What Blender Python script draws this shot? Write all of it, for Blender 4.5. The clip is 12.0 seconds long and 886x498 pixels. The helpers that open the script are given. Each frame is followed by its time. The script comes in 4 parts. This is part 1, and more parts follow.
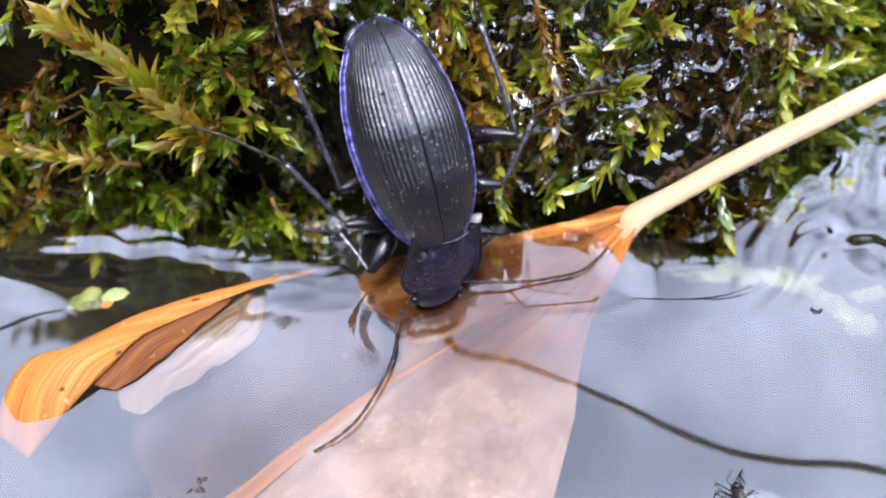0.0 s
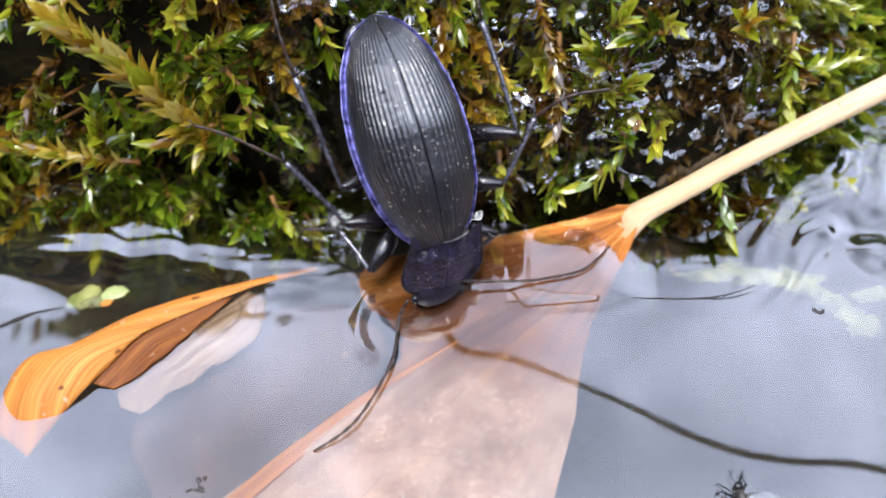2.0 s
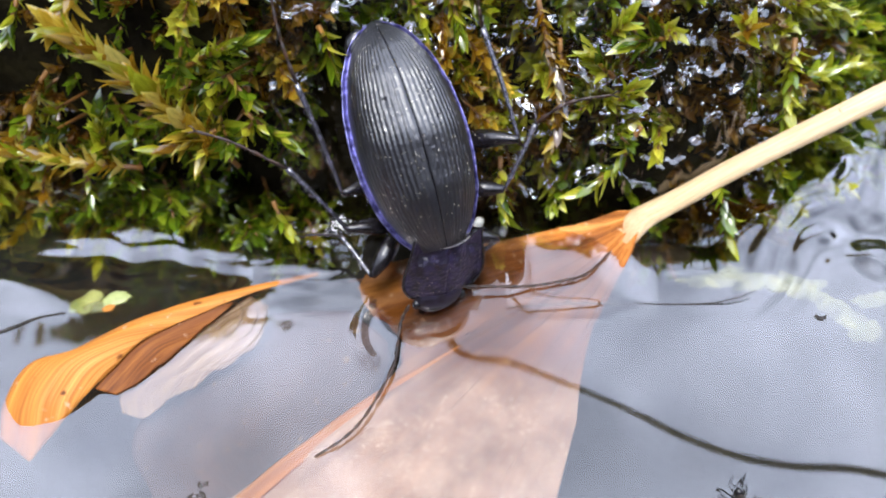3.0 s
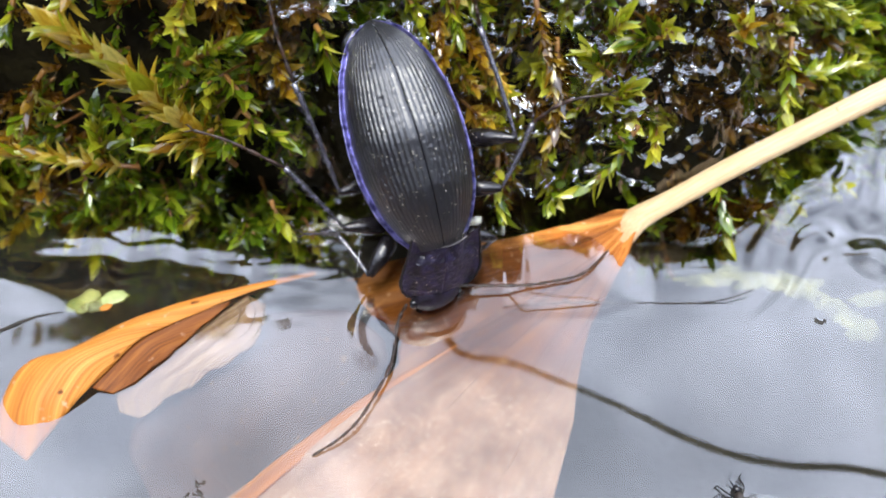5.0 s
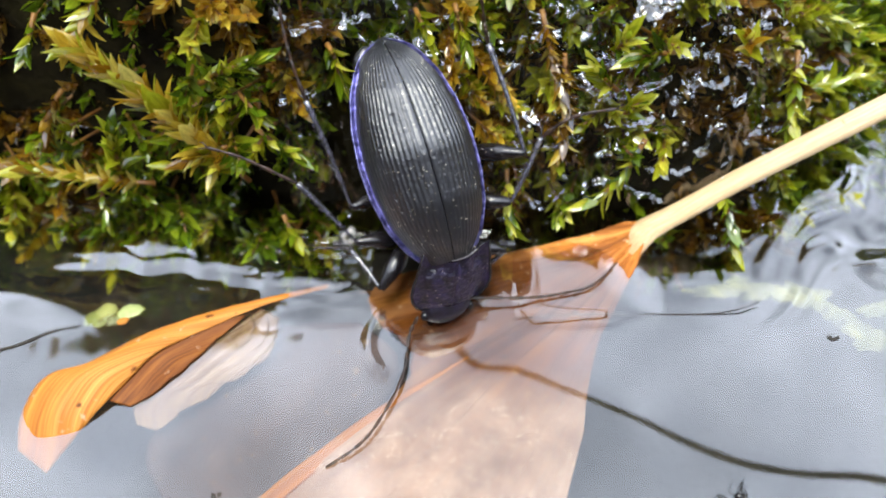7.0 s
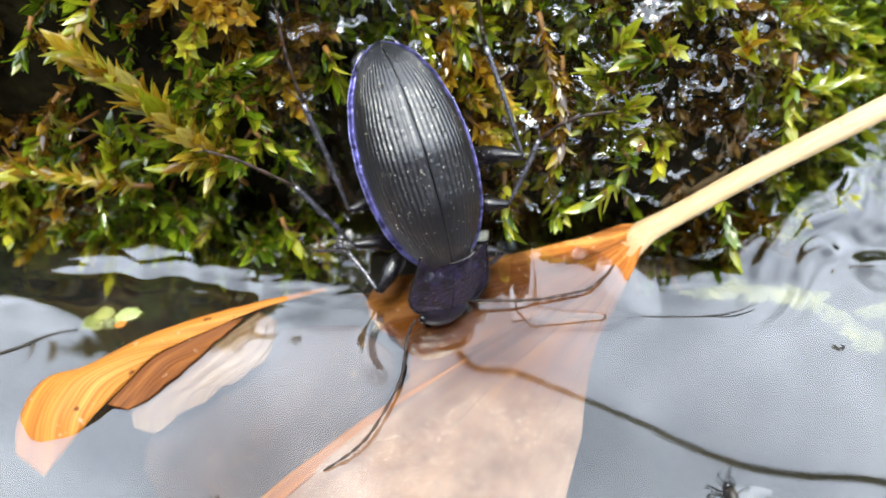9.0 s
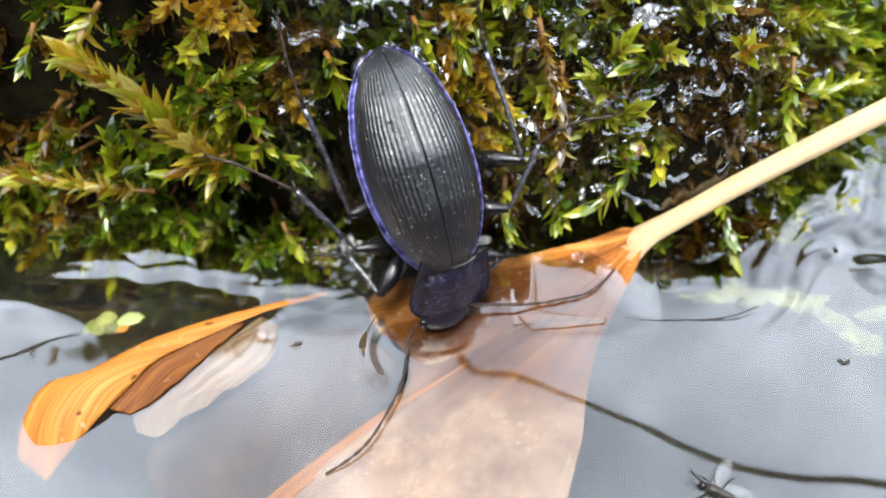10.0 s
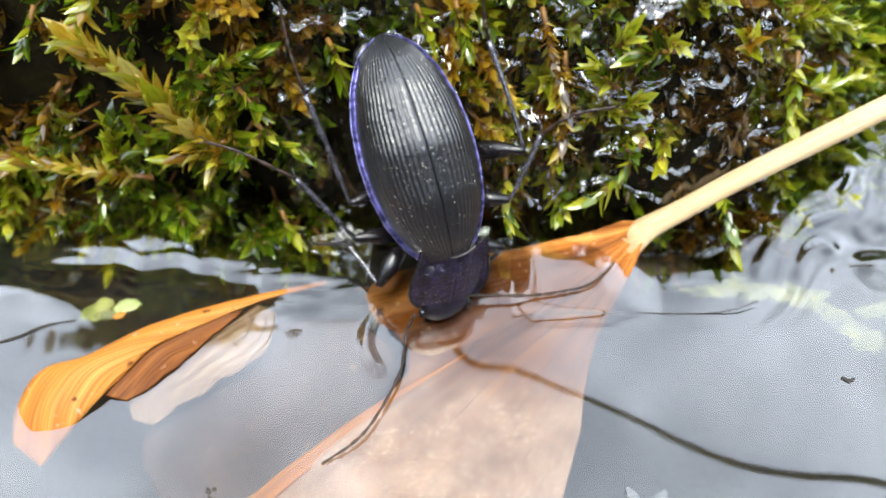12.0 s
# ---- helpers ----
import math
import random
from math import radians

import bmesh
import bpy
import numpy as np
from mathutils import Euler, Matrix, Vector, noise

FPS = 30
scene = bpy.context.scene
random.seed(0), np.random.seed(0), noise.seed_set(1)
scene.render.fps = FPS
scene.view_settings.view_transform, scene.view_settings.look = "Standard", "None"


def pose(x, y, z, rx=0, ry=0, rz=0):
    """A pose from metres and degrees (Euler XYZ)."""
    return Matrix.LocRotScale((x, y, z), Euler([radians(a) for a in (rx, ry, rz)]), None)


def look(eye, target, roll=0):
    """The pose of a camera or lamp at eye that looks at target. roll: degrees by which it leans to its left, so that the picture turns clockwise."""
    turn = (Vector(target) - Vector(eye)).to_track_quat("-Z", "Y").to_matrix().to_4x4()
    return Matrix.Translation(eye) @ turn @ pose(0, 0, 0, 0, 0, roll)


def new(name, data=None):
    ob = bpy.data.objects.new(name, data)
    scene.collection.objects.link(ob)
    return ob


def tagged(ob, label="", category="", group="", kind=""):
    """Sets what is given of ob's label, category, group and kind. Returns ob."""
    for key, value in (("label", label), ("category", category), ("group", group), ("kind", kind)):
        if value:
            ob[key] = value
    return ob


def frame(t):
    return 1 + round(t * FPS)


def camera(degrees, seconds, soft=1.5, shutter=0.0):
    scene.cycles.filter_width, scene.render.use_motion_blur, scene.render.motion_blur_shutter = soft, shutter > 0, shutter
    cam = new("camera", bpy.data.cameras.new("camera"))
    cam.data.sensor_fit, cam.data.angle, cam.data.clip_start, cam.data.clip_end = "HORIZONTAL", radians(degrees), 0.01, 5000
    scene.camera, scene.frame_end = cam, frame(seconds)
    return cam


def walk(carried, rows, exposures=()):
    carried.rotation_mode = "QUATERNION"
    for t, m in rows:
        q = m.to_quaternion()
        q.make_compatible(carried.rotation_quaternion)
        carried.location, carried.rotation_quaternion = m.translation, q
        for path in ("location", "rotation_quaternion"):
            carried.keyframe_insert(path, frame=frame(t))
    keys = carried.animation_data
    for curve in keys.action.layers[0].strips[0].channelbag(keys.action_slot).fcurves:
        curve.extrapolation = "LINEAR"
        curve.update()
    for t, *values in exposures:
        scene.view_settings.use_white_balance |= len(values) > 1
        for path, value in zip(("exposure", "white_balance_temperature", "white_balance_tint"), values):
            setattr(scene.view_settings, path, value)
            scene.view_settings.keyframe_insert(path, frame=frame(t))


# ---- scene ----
MM = 0.001  # everything below is written in millimetres
cam = camera(57.1, 12.0, soft=2.0)
cam.data.dof.use_dof = True  # a small lens close to its subject
cam.data.dof.focus_distance, cam.data.dof.aperture_fstop = 0.0535, 27.0
PATH = [
    (0.0, (0.00, -34.41, 49.15), (0.00, 0.00, 0.00), 0.00),
    (0.5, (-0.08, -34.31, 49.24), (-0.04, -0.03, 0.01), 0.02),
    (1.0, (0.05, -34.10, 49.13), (0.03, -0.08, -0.29), 0.19),
    (1.5, (-0.05, -34.09, 49.06), (-0.00, -0.03, -0.33), 0.30),
    (2.0, (0.03, -34.01, 49.12), (-0.05, 0.06, -0.27), 0.04),
    (2.5, (-0.00, -33.86, 49.38), (-0.06, 0.09, -0.08), 0.08),
    (3.0, (0.12, -33.95, 49.30), (-0.14, 0.32, 0.05), -0.20),
    (5.0, (0.25, -34.01, 49.25), (0.04, 0.27, 0.01), -0.14),
    (5.5, (0.26, -33.81, 49.55), (-0.03, -0.13, -0.10), -0.09),
    (6.0, (0.26, -34.29, 49.70), (-0.28, -0.16, 0.36), -0.75),
    (6.5, (0.34, -34.02, 50.35), (-0.46, 0.49, 1.27), -1.44),
    (7.0, (0.27, -33.99, 50.21), (-0.72, 0.60, 1.19), -1.52),
    (9.0, (0.36, -33.95, 50.23), (-0.56, 0.76, 1.30), -1.52),
    (9.5, (0.41, -34.01, 50.32), (-0.60, 0.82, 1.48), -1.62),
    (10.0, (0.32, -33.99, 50.46), (-0.61, 0.89, 1.65), -1.65),
    (10.5, (0.24, -34.18, 50.21), (-0.86, 0.65, 1.36), -1.40),
    (11.0, (0.07, -34.63, 50.22), (-1.14, 0.22, 1.40), -1.24),
    (11.5, (0.04, -34.48, 49.70), (-1.05, 0.33, 0.85), -0.96),
    (12.0, (0.17, -34.20, 49.95), (-0.59, 0.49, 1.00), -0.67),
]


def mm(p):
    return (p[0] * MM, p[1] * MM, p[2] * MM)


walk(cam, [(t, look(mm(eye), mm(target), roll)) for t, eye, target, roll in PATH],
     exposures=[(0.0, 0.04, 6280, 13), (2.5, 0.02, 6530, 9), (6.0, 0.05, 6880, 4), (9.0, 0.12, 7080, 0), (12.0, 0.11, 7080, 0)])

# ---- sky and sun ----
world = bpy.data.worlds.new("overcast_sky")
scene.world = world
world.use_nodes = True
nt = world.node_tree
nt.nodes.clear()
out = nt.nodes.new("ShaderNodeOutputWorld")
back = nt.nodes.new("ShaderNodeBackground")
back.inputs["Strength"].default_value = 0.15
sky = nt.nodes.new("ShaderNodeTexSky")
sky.sky_type = 'NISHITA'
sky.sun_disc = False
sky.sun_elevation = radians(84)
sky.sun_rotation = radians(-101)
cloud = nt.nodes.new("ShaderNodeTexNoise")
cloud.inputs["Scale"].default_value = 2.6
cloud.inputs["Detail"].default_value = 5
cloud.inputs["Roughness"].default_value = 0.5
coord = nt.nodes.new("ShaderNodeTexCoord")
shift = nt.nodes.new("ShaderNodeMapping")
shift.inputs["Location"].default_value = (0.3, -0.5, 0.7)
shift.inputs["Scale"].default_value = (-1.0, 1.0, 1.0)
nt.links.new(coord.outputs["Generated"], shift.inputs["Vector"])
nt.links.new(shift.outputs["Vector"], cloud.inputs["Vector"])
ramp = nt.nodes.new("ShaderNodeValToRGB")
ramp.color_ramp.elements[0].position, ramp.color_ramp.elements[1].position = 0.37, 0.65
ramp.color_ramp.elements[0].color, ramp.color_ramp.elements[1].color = (0.22, 0.22, 0.22, 1), (0.97, 0.97, 0.97, 1)
nt.links.new(cloud.outputs["Fac"], ramp.inputs["Fac"])
mixc = nt.nodes.new("ShaderNodeMix")
mixc.data_type = 'RGBA'
mixc.inputs["B"].default_value = (28.5, 31.0, 40.0, 1)
nt.links.new(ramp.outputs["Color"], mixc.inputs["Factor"])
nt.links.new(sky.outputs["Color"], mixc.inputs["A"])
nt.links.new(mixc.outputs["Result"], back.inputs["Color"])
nt.links.new(back.outputs["Background"], out.inputs["Surface"])

sun = new("sun", bpy.data.lights.new("sun", 'SUN'))
sun.data.energy, sun.data.angle, sun.data.color = 3.3, radians(24), (1.0, 0.97, 0.92)
sun.matrix_world = look((-0.12, -0.14, 1.0), (0, 0, 0))


# ---- materials ----
def material(name, rough=0.5, metal=0.0, spec=0.5):
    m = bpy.data.materials.new(name)
    m.use_nodes = True
    b = m.node_tree.nodes["Principled BSDF"]
    b.inputs["Roughness"].default_value = rough
    b.inputs["Metallic"].default_value = metal
    b.inputs["Specular IOR Level"].default_value = spec
    return m, m.node_tree, b


def node(t, kind, **values):
    n = t.nodes.new(kind)
    for k, v in values.items():
        n.inputs[k].default_value = v
    return n


def ramp_of(t, fac, stops):
    r = t.nodes.new("ShaderNodeValToRGB")
    e = r.color_ramp.elements
    while len(e) < len(stops):
        e.new(0.5)
    for el, (p, c) in zip(e, stops):
        el.position, el.color = p, (*c, 1)
    t.links.new(fac, r.inputs["Fac"])
    return r.outputs["Color"]


def noise_tex(t, scale, detail=4, stretch=None, rough=0.5):
    """Noise at real size: scale is in cells per metre."""
    c = t.nodes.new("ShaderNodeTexCoord")
    n = node(t, "ShaderNodeTexNoise", Scale=scale, Detail=detail, Roughness=rough)
    if stretch:
        mp = t.nodes.new("ShaderNodeMapping")
        mp.inputs["Scale"].default_value = stretch
        t.links.new(c.outputs["Object"], mp.inputs["Vector"])
        t.links.new(mp.outputs["Vector"], n.inputs["Vector"])
    else:
        t.links.new(c.outputs["Object"], n.inputs["Vector"])
    return n.outputs["Fac"]


def mixed(t, a, b, fac, how='MIX'):
    m = t.nodes.new("ShaderNodeMix")
    m.data_type, m.blend_type = 'RGBA', how
    for sock, v in (("A", a), ("B", b)):
        if isinstance(v, tuple):
            m.inputs[sock].default_value = (*v, 1)
        else:
            t.links.new(v, m.inputs[sock])
    if isinstance(fac, float):
        m.inputs["Factor"].default_value = fac
    else:
        t.links.new(fac, m.inputs["Factor"])
    return m.outputs["Result"]


def bump(t, b, height, strength, distance):
    n = node(t, "ShaderNodeBump", Strength=strength, Distance=distance)
    t.links.new(height, n.inputs["Height"])
    t.links.new(n.outputs["Normal"], b.inputs["Normal"])


def moss_material(name, tones, translucent=0.45, rough=0.2):
    m, t, b = material(name, rough, spec=0.75)
    b.inputs["Coat Weight"].default_value, b.inputs["Coat Roughness"].default_value, b.inputs["Coat IOR"].default_value = 0.9, 0.06, 1.75
    g = t.nodes.new("ShaderNodeNewGeometry")
    info = t.nodes.new("ShaderNodeObjectInfo")
    add = t.nodes.new("ShaderNodeMath")
    add.operation = 'ADD'
    t.links.new(g.outputs["Random Per Island"], add.inputs[0])
    t.links.new(info.outputs["Random"], add.inputs[1])
    frac = t.nodes.new("ShaderNodeMath")
    frac.operation = 'FRACT'
    t.links.new(add.outputs[0], frac.inputs[0])
    col = ramp_of(t, frac.outputs[0], tones)
    c = t.nodes.new("ShaderNodeTexCoord")
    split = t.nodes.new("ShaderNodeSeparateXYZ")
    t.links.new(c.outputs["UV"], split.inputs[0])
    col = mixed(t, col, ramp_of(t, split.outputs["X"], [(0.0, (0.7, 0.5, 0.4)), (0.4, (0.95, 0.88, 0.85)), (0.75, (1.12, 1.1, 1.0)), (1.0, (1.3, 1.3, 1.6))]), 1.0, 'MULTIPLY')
    streak = t.nodes.new("ShaderNodeMapping")
    streak.inputs["Scale"].default_value = (1.2, 9.0, 1.0)
    t.links.new(c.outputs["UV"], streak.inputs["Vector"])
    lines = node(t, "ShaderNodeTexNoise", Scale=2.0, Detail=3)
    t.links.new(streak.outputs["Vector"], lines.inputs["Vector"])
    col = mixed(t, col, ramp_of(t, lines.outputs["Fac"], [(0.3, (0.68, 0.66, 0.62)), (0.65, (1.25, 1.25, 1.25))]), 1.0, 'MULTIPLY')
    patch = ramp_of(t, noise_tex(t, 160, 3), [(0.3, (0.55, 0.6, 0.5)), (0.7, (1.25, 1.2, 1.0))])
    col = mixed(t, col, patch, 1.0, 'MULTIPLY')
    t.links.new(col, b.inputs["Base Color"])
    wet = t.nodes.new("ShaderNodeMapRange")
    wet.inputs["From Min"].default_value, wet.inputs["From Max"].default_value = 0.35, 0.65
    wet.inputs["To Min"].default_value, wet.inputs["To Max"].default_value = 0.07, 0.4
    t.links.new(noise_tex(t, 330, 3), wet.inputs["Value"])
    t.links.new(wet.outputs["Result"], b.inputs["Roughness"])
    bump(t, b, noise_tex(t, 2600, 2, (1, 1, 1)), 0.3, 0.0001)
    tr = t.nodes.new("ShaderNodeBsdfTranslucent")
    t.links.new(col, tr.inputs["Color"])
    mx = t.nodes.new("ShaderNodeMixShader")
    mx.inputs["Fac"].default_value = translucent
    t.links.new(b.outputs["BSDF"], mx.inputs[1])
    t.links.new(tr.outputs["BSDF"], mx.inputs[2])
    t.links.new(mx.outputs["Shader"], t.nodes["Material Output"].inputs["Surface"])
    return m


MOSS_GREEN = moss_material("moss_green", [(0.0, (0.03, 0.06, 0.005)), (0.5, (0.15, 0.26, 0.014)), (1.0, (0.43, 0.55, 0.04))])
MOSS_LIME = moss_material("moss_lime", [(0.0, (0.22, 0.27, 0.012)), (0.5, (0.50, 0.55, 0.04)), (1.0, (0.80, 0.80, 0.12))])
MOSS_GOLD = moss_material("moss_gold", [(0.0, (0.28, 0.13, 0.010)), (0.45, (0.60, 0.39, 0.04)), (0.8, (0.78, 0.61, 0.10)), (1.0, (0.85, 0.77, 0.32))])
MOSS_BROWN = moss_material("moss_brown", [(0.0, (0.05, 0.025, 0.004)), (0.5, (0.19, 0.09, 0.011)), (1.0, (0.38, 0.23, 0.035))])


def stem_material():
    m, t, b = material("moss_stem", 0.4)
    t.links.new(ramp_of(t, noise_tex(t, 900), [(0.3, (0.09, 0.035, 0.01)), (0.7, (0.26, 0.12, 0.02))]), b.inputs["Base Color"])
    return m


MOSS_STEM = stem_material()


def soil_material():
    m, t, b = material("wet_mud", 0.85, spec=0.06)
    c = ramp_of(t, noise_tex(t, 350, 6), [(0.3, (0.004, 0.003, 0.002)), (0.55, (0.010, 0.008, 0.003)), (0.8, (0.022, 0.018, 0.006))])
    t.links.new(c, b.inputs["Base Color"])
    bump(t, b, noise_tex(t, 1500, 5), 0.6, 0.0006)
    return m


SOIL = soil_material()


def silt_material():
    m, t, b = material("stream_silt", 0.8, spec=0.2)
    c = ramp_of(t, noise_tex(t, 120, 6), [(0.3, (0.010, 0.010, 0.010)), (0.55, (0.018, 0.017, 0.016)), (0.8, (0.034, 0.030, 0.025))])
    t.links.new(c, b.inputs["Base Color"])
    bump(t, b, noise_tex(t, 900, 5), 0.5, 0.0006)
    return m


SILT = silt_material()


def water_material(name, ior):
    m = bpy.data.materials.new(name)
    m.use_nodes = True
    t = m.node_tree
    t.nodes.clear()
    o = t.nodes.new("ShaderNodeOutputMaterial")
    clear = node(t, "ShaderNodeBsdfTransparent", Color=(0.86, 0.86, 0.80, 1))
    gloss = node(t, "ShaderNodeBsdfGlossy", Roughness=0.0, Color=(1, 1, 1, 1))
    fr = node(t, "ShaderNodeFresnel", IOR=ior)
    mx = t.nodes.new("ShaderNodeMixShader")
    t.links.new(fr.outputs["Fac"], mx.inputs["Fac"])
    t.links.new(clear.outputs["BSDF"], mx.inputs[1])
    t.links.new(gloss.outputs["BSDF"], mx.inputs[2])
    t.links.new(mx.outputs["Shader"], o.inputs["Surface"])
    return m


WATER = water_material("clear_water", 2.22)
FILM = water_material("water_in_moss", 2.05)


def dead_leaf_material(name, low, mid, high, along, foot=False, silted=0.0, coarse=170):
    """Withered leaf: fibres run along the first direction of its own grid."""
    m, t, b = material(name, 0.55, spec=0.2)
    c = t.nodes.new("ShaderNodeTexCoord")

    def fibres(scale, stretch, detail=4):
        mp = t.nodes.new("ShaderNodeMapping")
        mp.inputs["Scale"].default_value = stretch
        t.links.new(c.outputs["UV"], mp.inputs["Vector"])
        n = node(t, "ShaderNodeTexNoise", Scale=scale, Detail=detail, Roughness=0.6)
        t.links.new(mp.outputs["Vector"], n.inputs["Vector"])
        return n.outputs["Fac"]

    base = ramp_of(t, fibres(coarse, along, 5), [(0.3, low), (0.5, mid), (0.72, high)])
    fine = ramp_of(t, fibres(2400, along, 5), [(0.34, (0.8, 0.75, 0.7) if foot else (0.68, 0.58, 0.5)), (0.66, (1.1, 1.1, 1.08) if foot else (1.2, 1.2, 1.16))])
    spots = ramp_of(t, noise_tex(t, 700, 2), [(0.25, (0.16, 0.08, 0.05)), (0.31, (1, 1, 1))])
    col = mixed(t, mixed(t, base, fine, 1.0, 'MULTIPLY'), spots, 0.9, 'MULTIPLY')
    silt = ramp_of(t, noise_tex(t, 1100, 3), [(0.66, (0, 0, 0)), (0.80, (0.8, 0.8, 0.8))])
    col = mixed(t, col, (0.60, 0.42, 0.28), silt)
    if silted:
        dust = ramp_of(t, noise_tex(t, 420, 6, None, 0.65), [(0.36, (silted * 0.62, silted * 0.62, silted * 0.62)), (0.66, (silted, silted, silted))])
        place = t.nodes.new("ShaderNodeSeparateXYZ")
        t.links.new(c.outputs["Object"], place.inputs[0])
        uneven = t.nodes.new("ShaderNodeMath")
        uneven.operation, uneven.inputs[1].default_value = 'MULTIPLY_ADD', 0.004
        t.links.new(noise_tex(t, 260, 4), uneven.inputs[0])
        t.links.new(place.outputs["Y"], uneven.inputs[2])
        # silt stays off near the head, painting in the beetle's dark reflection there
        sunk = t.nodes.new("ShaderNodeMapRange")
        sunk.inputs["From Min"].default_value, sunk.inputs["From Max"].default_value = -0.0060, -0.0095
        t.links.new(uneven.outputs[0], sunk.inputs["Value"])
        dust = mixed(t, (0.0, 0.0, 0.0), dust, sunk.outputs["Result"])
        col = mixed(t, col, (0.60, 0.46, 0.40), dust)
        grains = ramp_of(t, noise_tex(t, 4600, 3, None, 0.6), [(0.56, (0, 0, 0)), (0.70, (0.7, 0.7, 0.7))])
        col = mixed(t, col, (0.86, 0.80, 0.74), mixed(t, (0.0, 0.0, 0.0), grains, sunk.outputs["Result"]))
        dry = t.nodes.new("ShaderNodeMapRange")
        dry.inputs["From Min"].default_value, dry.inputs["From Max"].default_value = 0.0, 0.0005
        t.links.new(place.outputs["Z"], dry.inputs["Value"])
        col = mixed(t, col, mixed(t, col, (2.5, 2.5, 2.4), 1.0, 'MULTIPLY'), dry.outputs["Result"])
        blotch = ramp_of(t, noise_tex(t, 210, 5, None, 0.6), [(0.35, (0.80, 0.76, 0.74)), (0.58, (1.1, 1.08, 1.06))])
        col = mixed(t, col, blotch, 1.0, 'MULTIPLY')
    if foot:
        split = t.nodes.new("ShaderNodeSeparateXYZ")
        t.links.new(c.outputs["UV"], split.inputs[0])
        near = t.nodes.new("ShaderNodeMapRange")
        near.inputs["From Min"].default_value, near.inputs["From Max"].default_value = 0.0075, 0.016
        t.links.new(split.outputs["X"], near.inputs["Value"])
        col = mixed(t, mixed(t, col, (0.74, 0.38, 0.17), 1.0, 'MULTIPLY'), col, near.outputs["Result"])
    t.links.new(col, b.inputs["Base Color"])
    bump(t, b, fibres(900, along, 4), 0.4, 0.00025)
    return m


LEAF = dead_leaf_material("dead_leaf", (0.36, 0.125, 0.022), (0.50, 0.20, 0.036), (0.64, 0.32, 0.09), (0.03, 2.0, 1), coarse=1000)
PETIOLE = dead_leaf_material("petiole", (0.60, 0.40, 0.21), (0.71, 0.52, 0.31), (0.80, 0.64, 0.43), (0.15, 2.5, 1), foot=True)
FOLD = dead_leaf_material("brown_fold", (0.08, 0.023, 0.004), (0.19, 0.060, 0.009), (0.31, 0.12, 0.02), (0.04, 1.7, 1), coarse=900)
LOBE = dead_leaf_material("pale_lobe", (0.12, 0.065, 0.045), (0.27, 0.17, 0.125), (0.80, 0.70, 0.60), (0.02, 2.2, 1), coarse=2600)
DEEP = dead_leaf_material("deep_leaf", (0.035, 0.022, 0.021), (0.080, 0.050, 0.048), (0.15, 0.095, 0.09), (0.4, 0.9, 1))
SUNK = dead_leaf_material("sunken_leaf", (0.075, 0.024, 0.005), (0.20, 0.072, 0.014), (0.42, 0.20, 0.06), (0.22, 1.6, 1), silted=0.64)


def chitin_material(name, dark, sheen, rough, speck=0.0, grain=2600.0, shine=1.0, relief=0.35, ior=1.5, metal=0.0):
    m, t, b = material(name, rough, metal, spec=shine)
    b.inputs["IOR"].default_value = ior
    col = ramp_of(t, noise_tex(t, 1800, 3), [(0.35, dark), (0.7, sheen)])
    if speck:
        v = node(t, "ShaderNodeTexVoronoi", Scale=3300.0)
        c = t.nodes.new("ShaderNodeTexCoord")
        t.links.new(c.outputs["Object"], v.inputs["Vector"])
        few = ramp_of(t, noise_tex(t, 700, 2), [(0.45, (0, 0, 0)), (0.55, (1, 1, 1))])
        dot = ramp_of(t, v.outputs["Distance"], [(speck, (1, 1, 1)), (speck + 0.03, (0, 0, 0))])
        f = mixed(t, (0.0, 0.0, 0.0), dot, few)
        col = mixed(t, col, (0.55, 0.5, 0.4), f)
    t.links.new(col, b.inputs["Base Color"])
    bump(t, b, noise_tex(t, grain, 3), relief, 0.00012)
    return m


ELYTRA = chitin_material("elytra_black", (0.002, 0.002, 0.004), (0.006, 0.006, 0.012), 0.34, 0.13, 3400.0, 0.5, 0.4, 1.95)
VIOLET = chitin_material("violet_rim", (0.07, 0.065, 0.17), (0.42, 0.40, 0.82), 0.3, 0.0, 3600.0, 0.5, 0.45, 1.5, 0.85)
PRONOTUM = chitin_material("pronotum_violet", (0.006, 0.005, 0.009), (0.026, 0.019, 0.062), 0.3, 0.11, 3800.0, 0.6, 1.0, 1.6, 0.25)
CHITIN = chitin_material("black_chitin", (0.006, 0.006, 0.008), (0.012, 0.011, 0.013), 0.2, 0.0, 2600.0, 0.5)
HEAD = chitin_material("head_chitin", (0.005, 0.004, 0.007), (0.014, 0.010, 0.026), 0.5, 0.0, 2600.0, 0.3)
LEG = chitin_material("leg_chitin", (0.006, 0.005, 0.007), (0.012, 0.010, 0.012), 0.24, 0.08, 2600.0, 0.5, 0.2, 1.65)
TIBIA = chitin_material("tibia_chitin", (0.02, 0.02, 0.028), (0.08, 0.075, 0.10), 0.26, 0.0, 2600.0, 0.6, 0.35, 2.1)
ANTENNA = chitin_material("antenna_chitin", (0.008, 0.005, 0.004), (0.06, 0.03, 0.018), 0.28, 0.0, 2600.0, 0.5, 0.2, 1.5)
PALE = chitin_material("pale_membrane", (0.2, 0.19, 0.19), (0.36, 0.34, 0.34), 0.4)


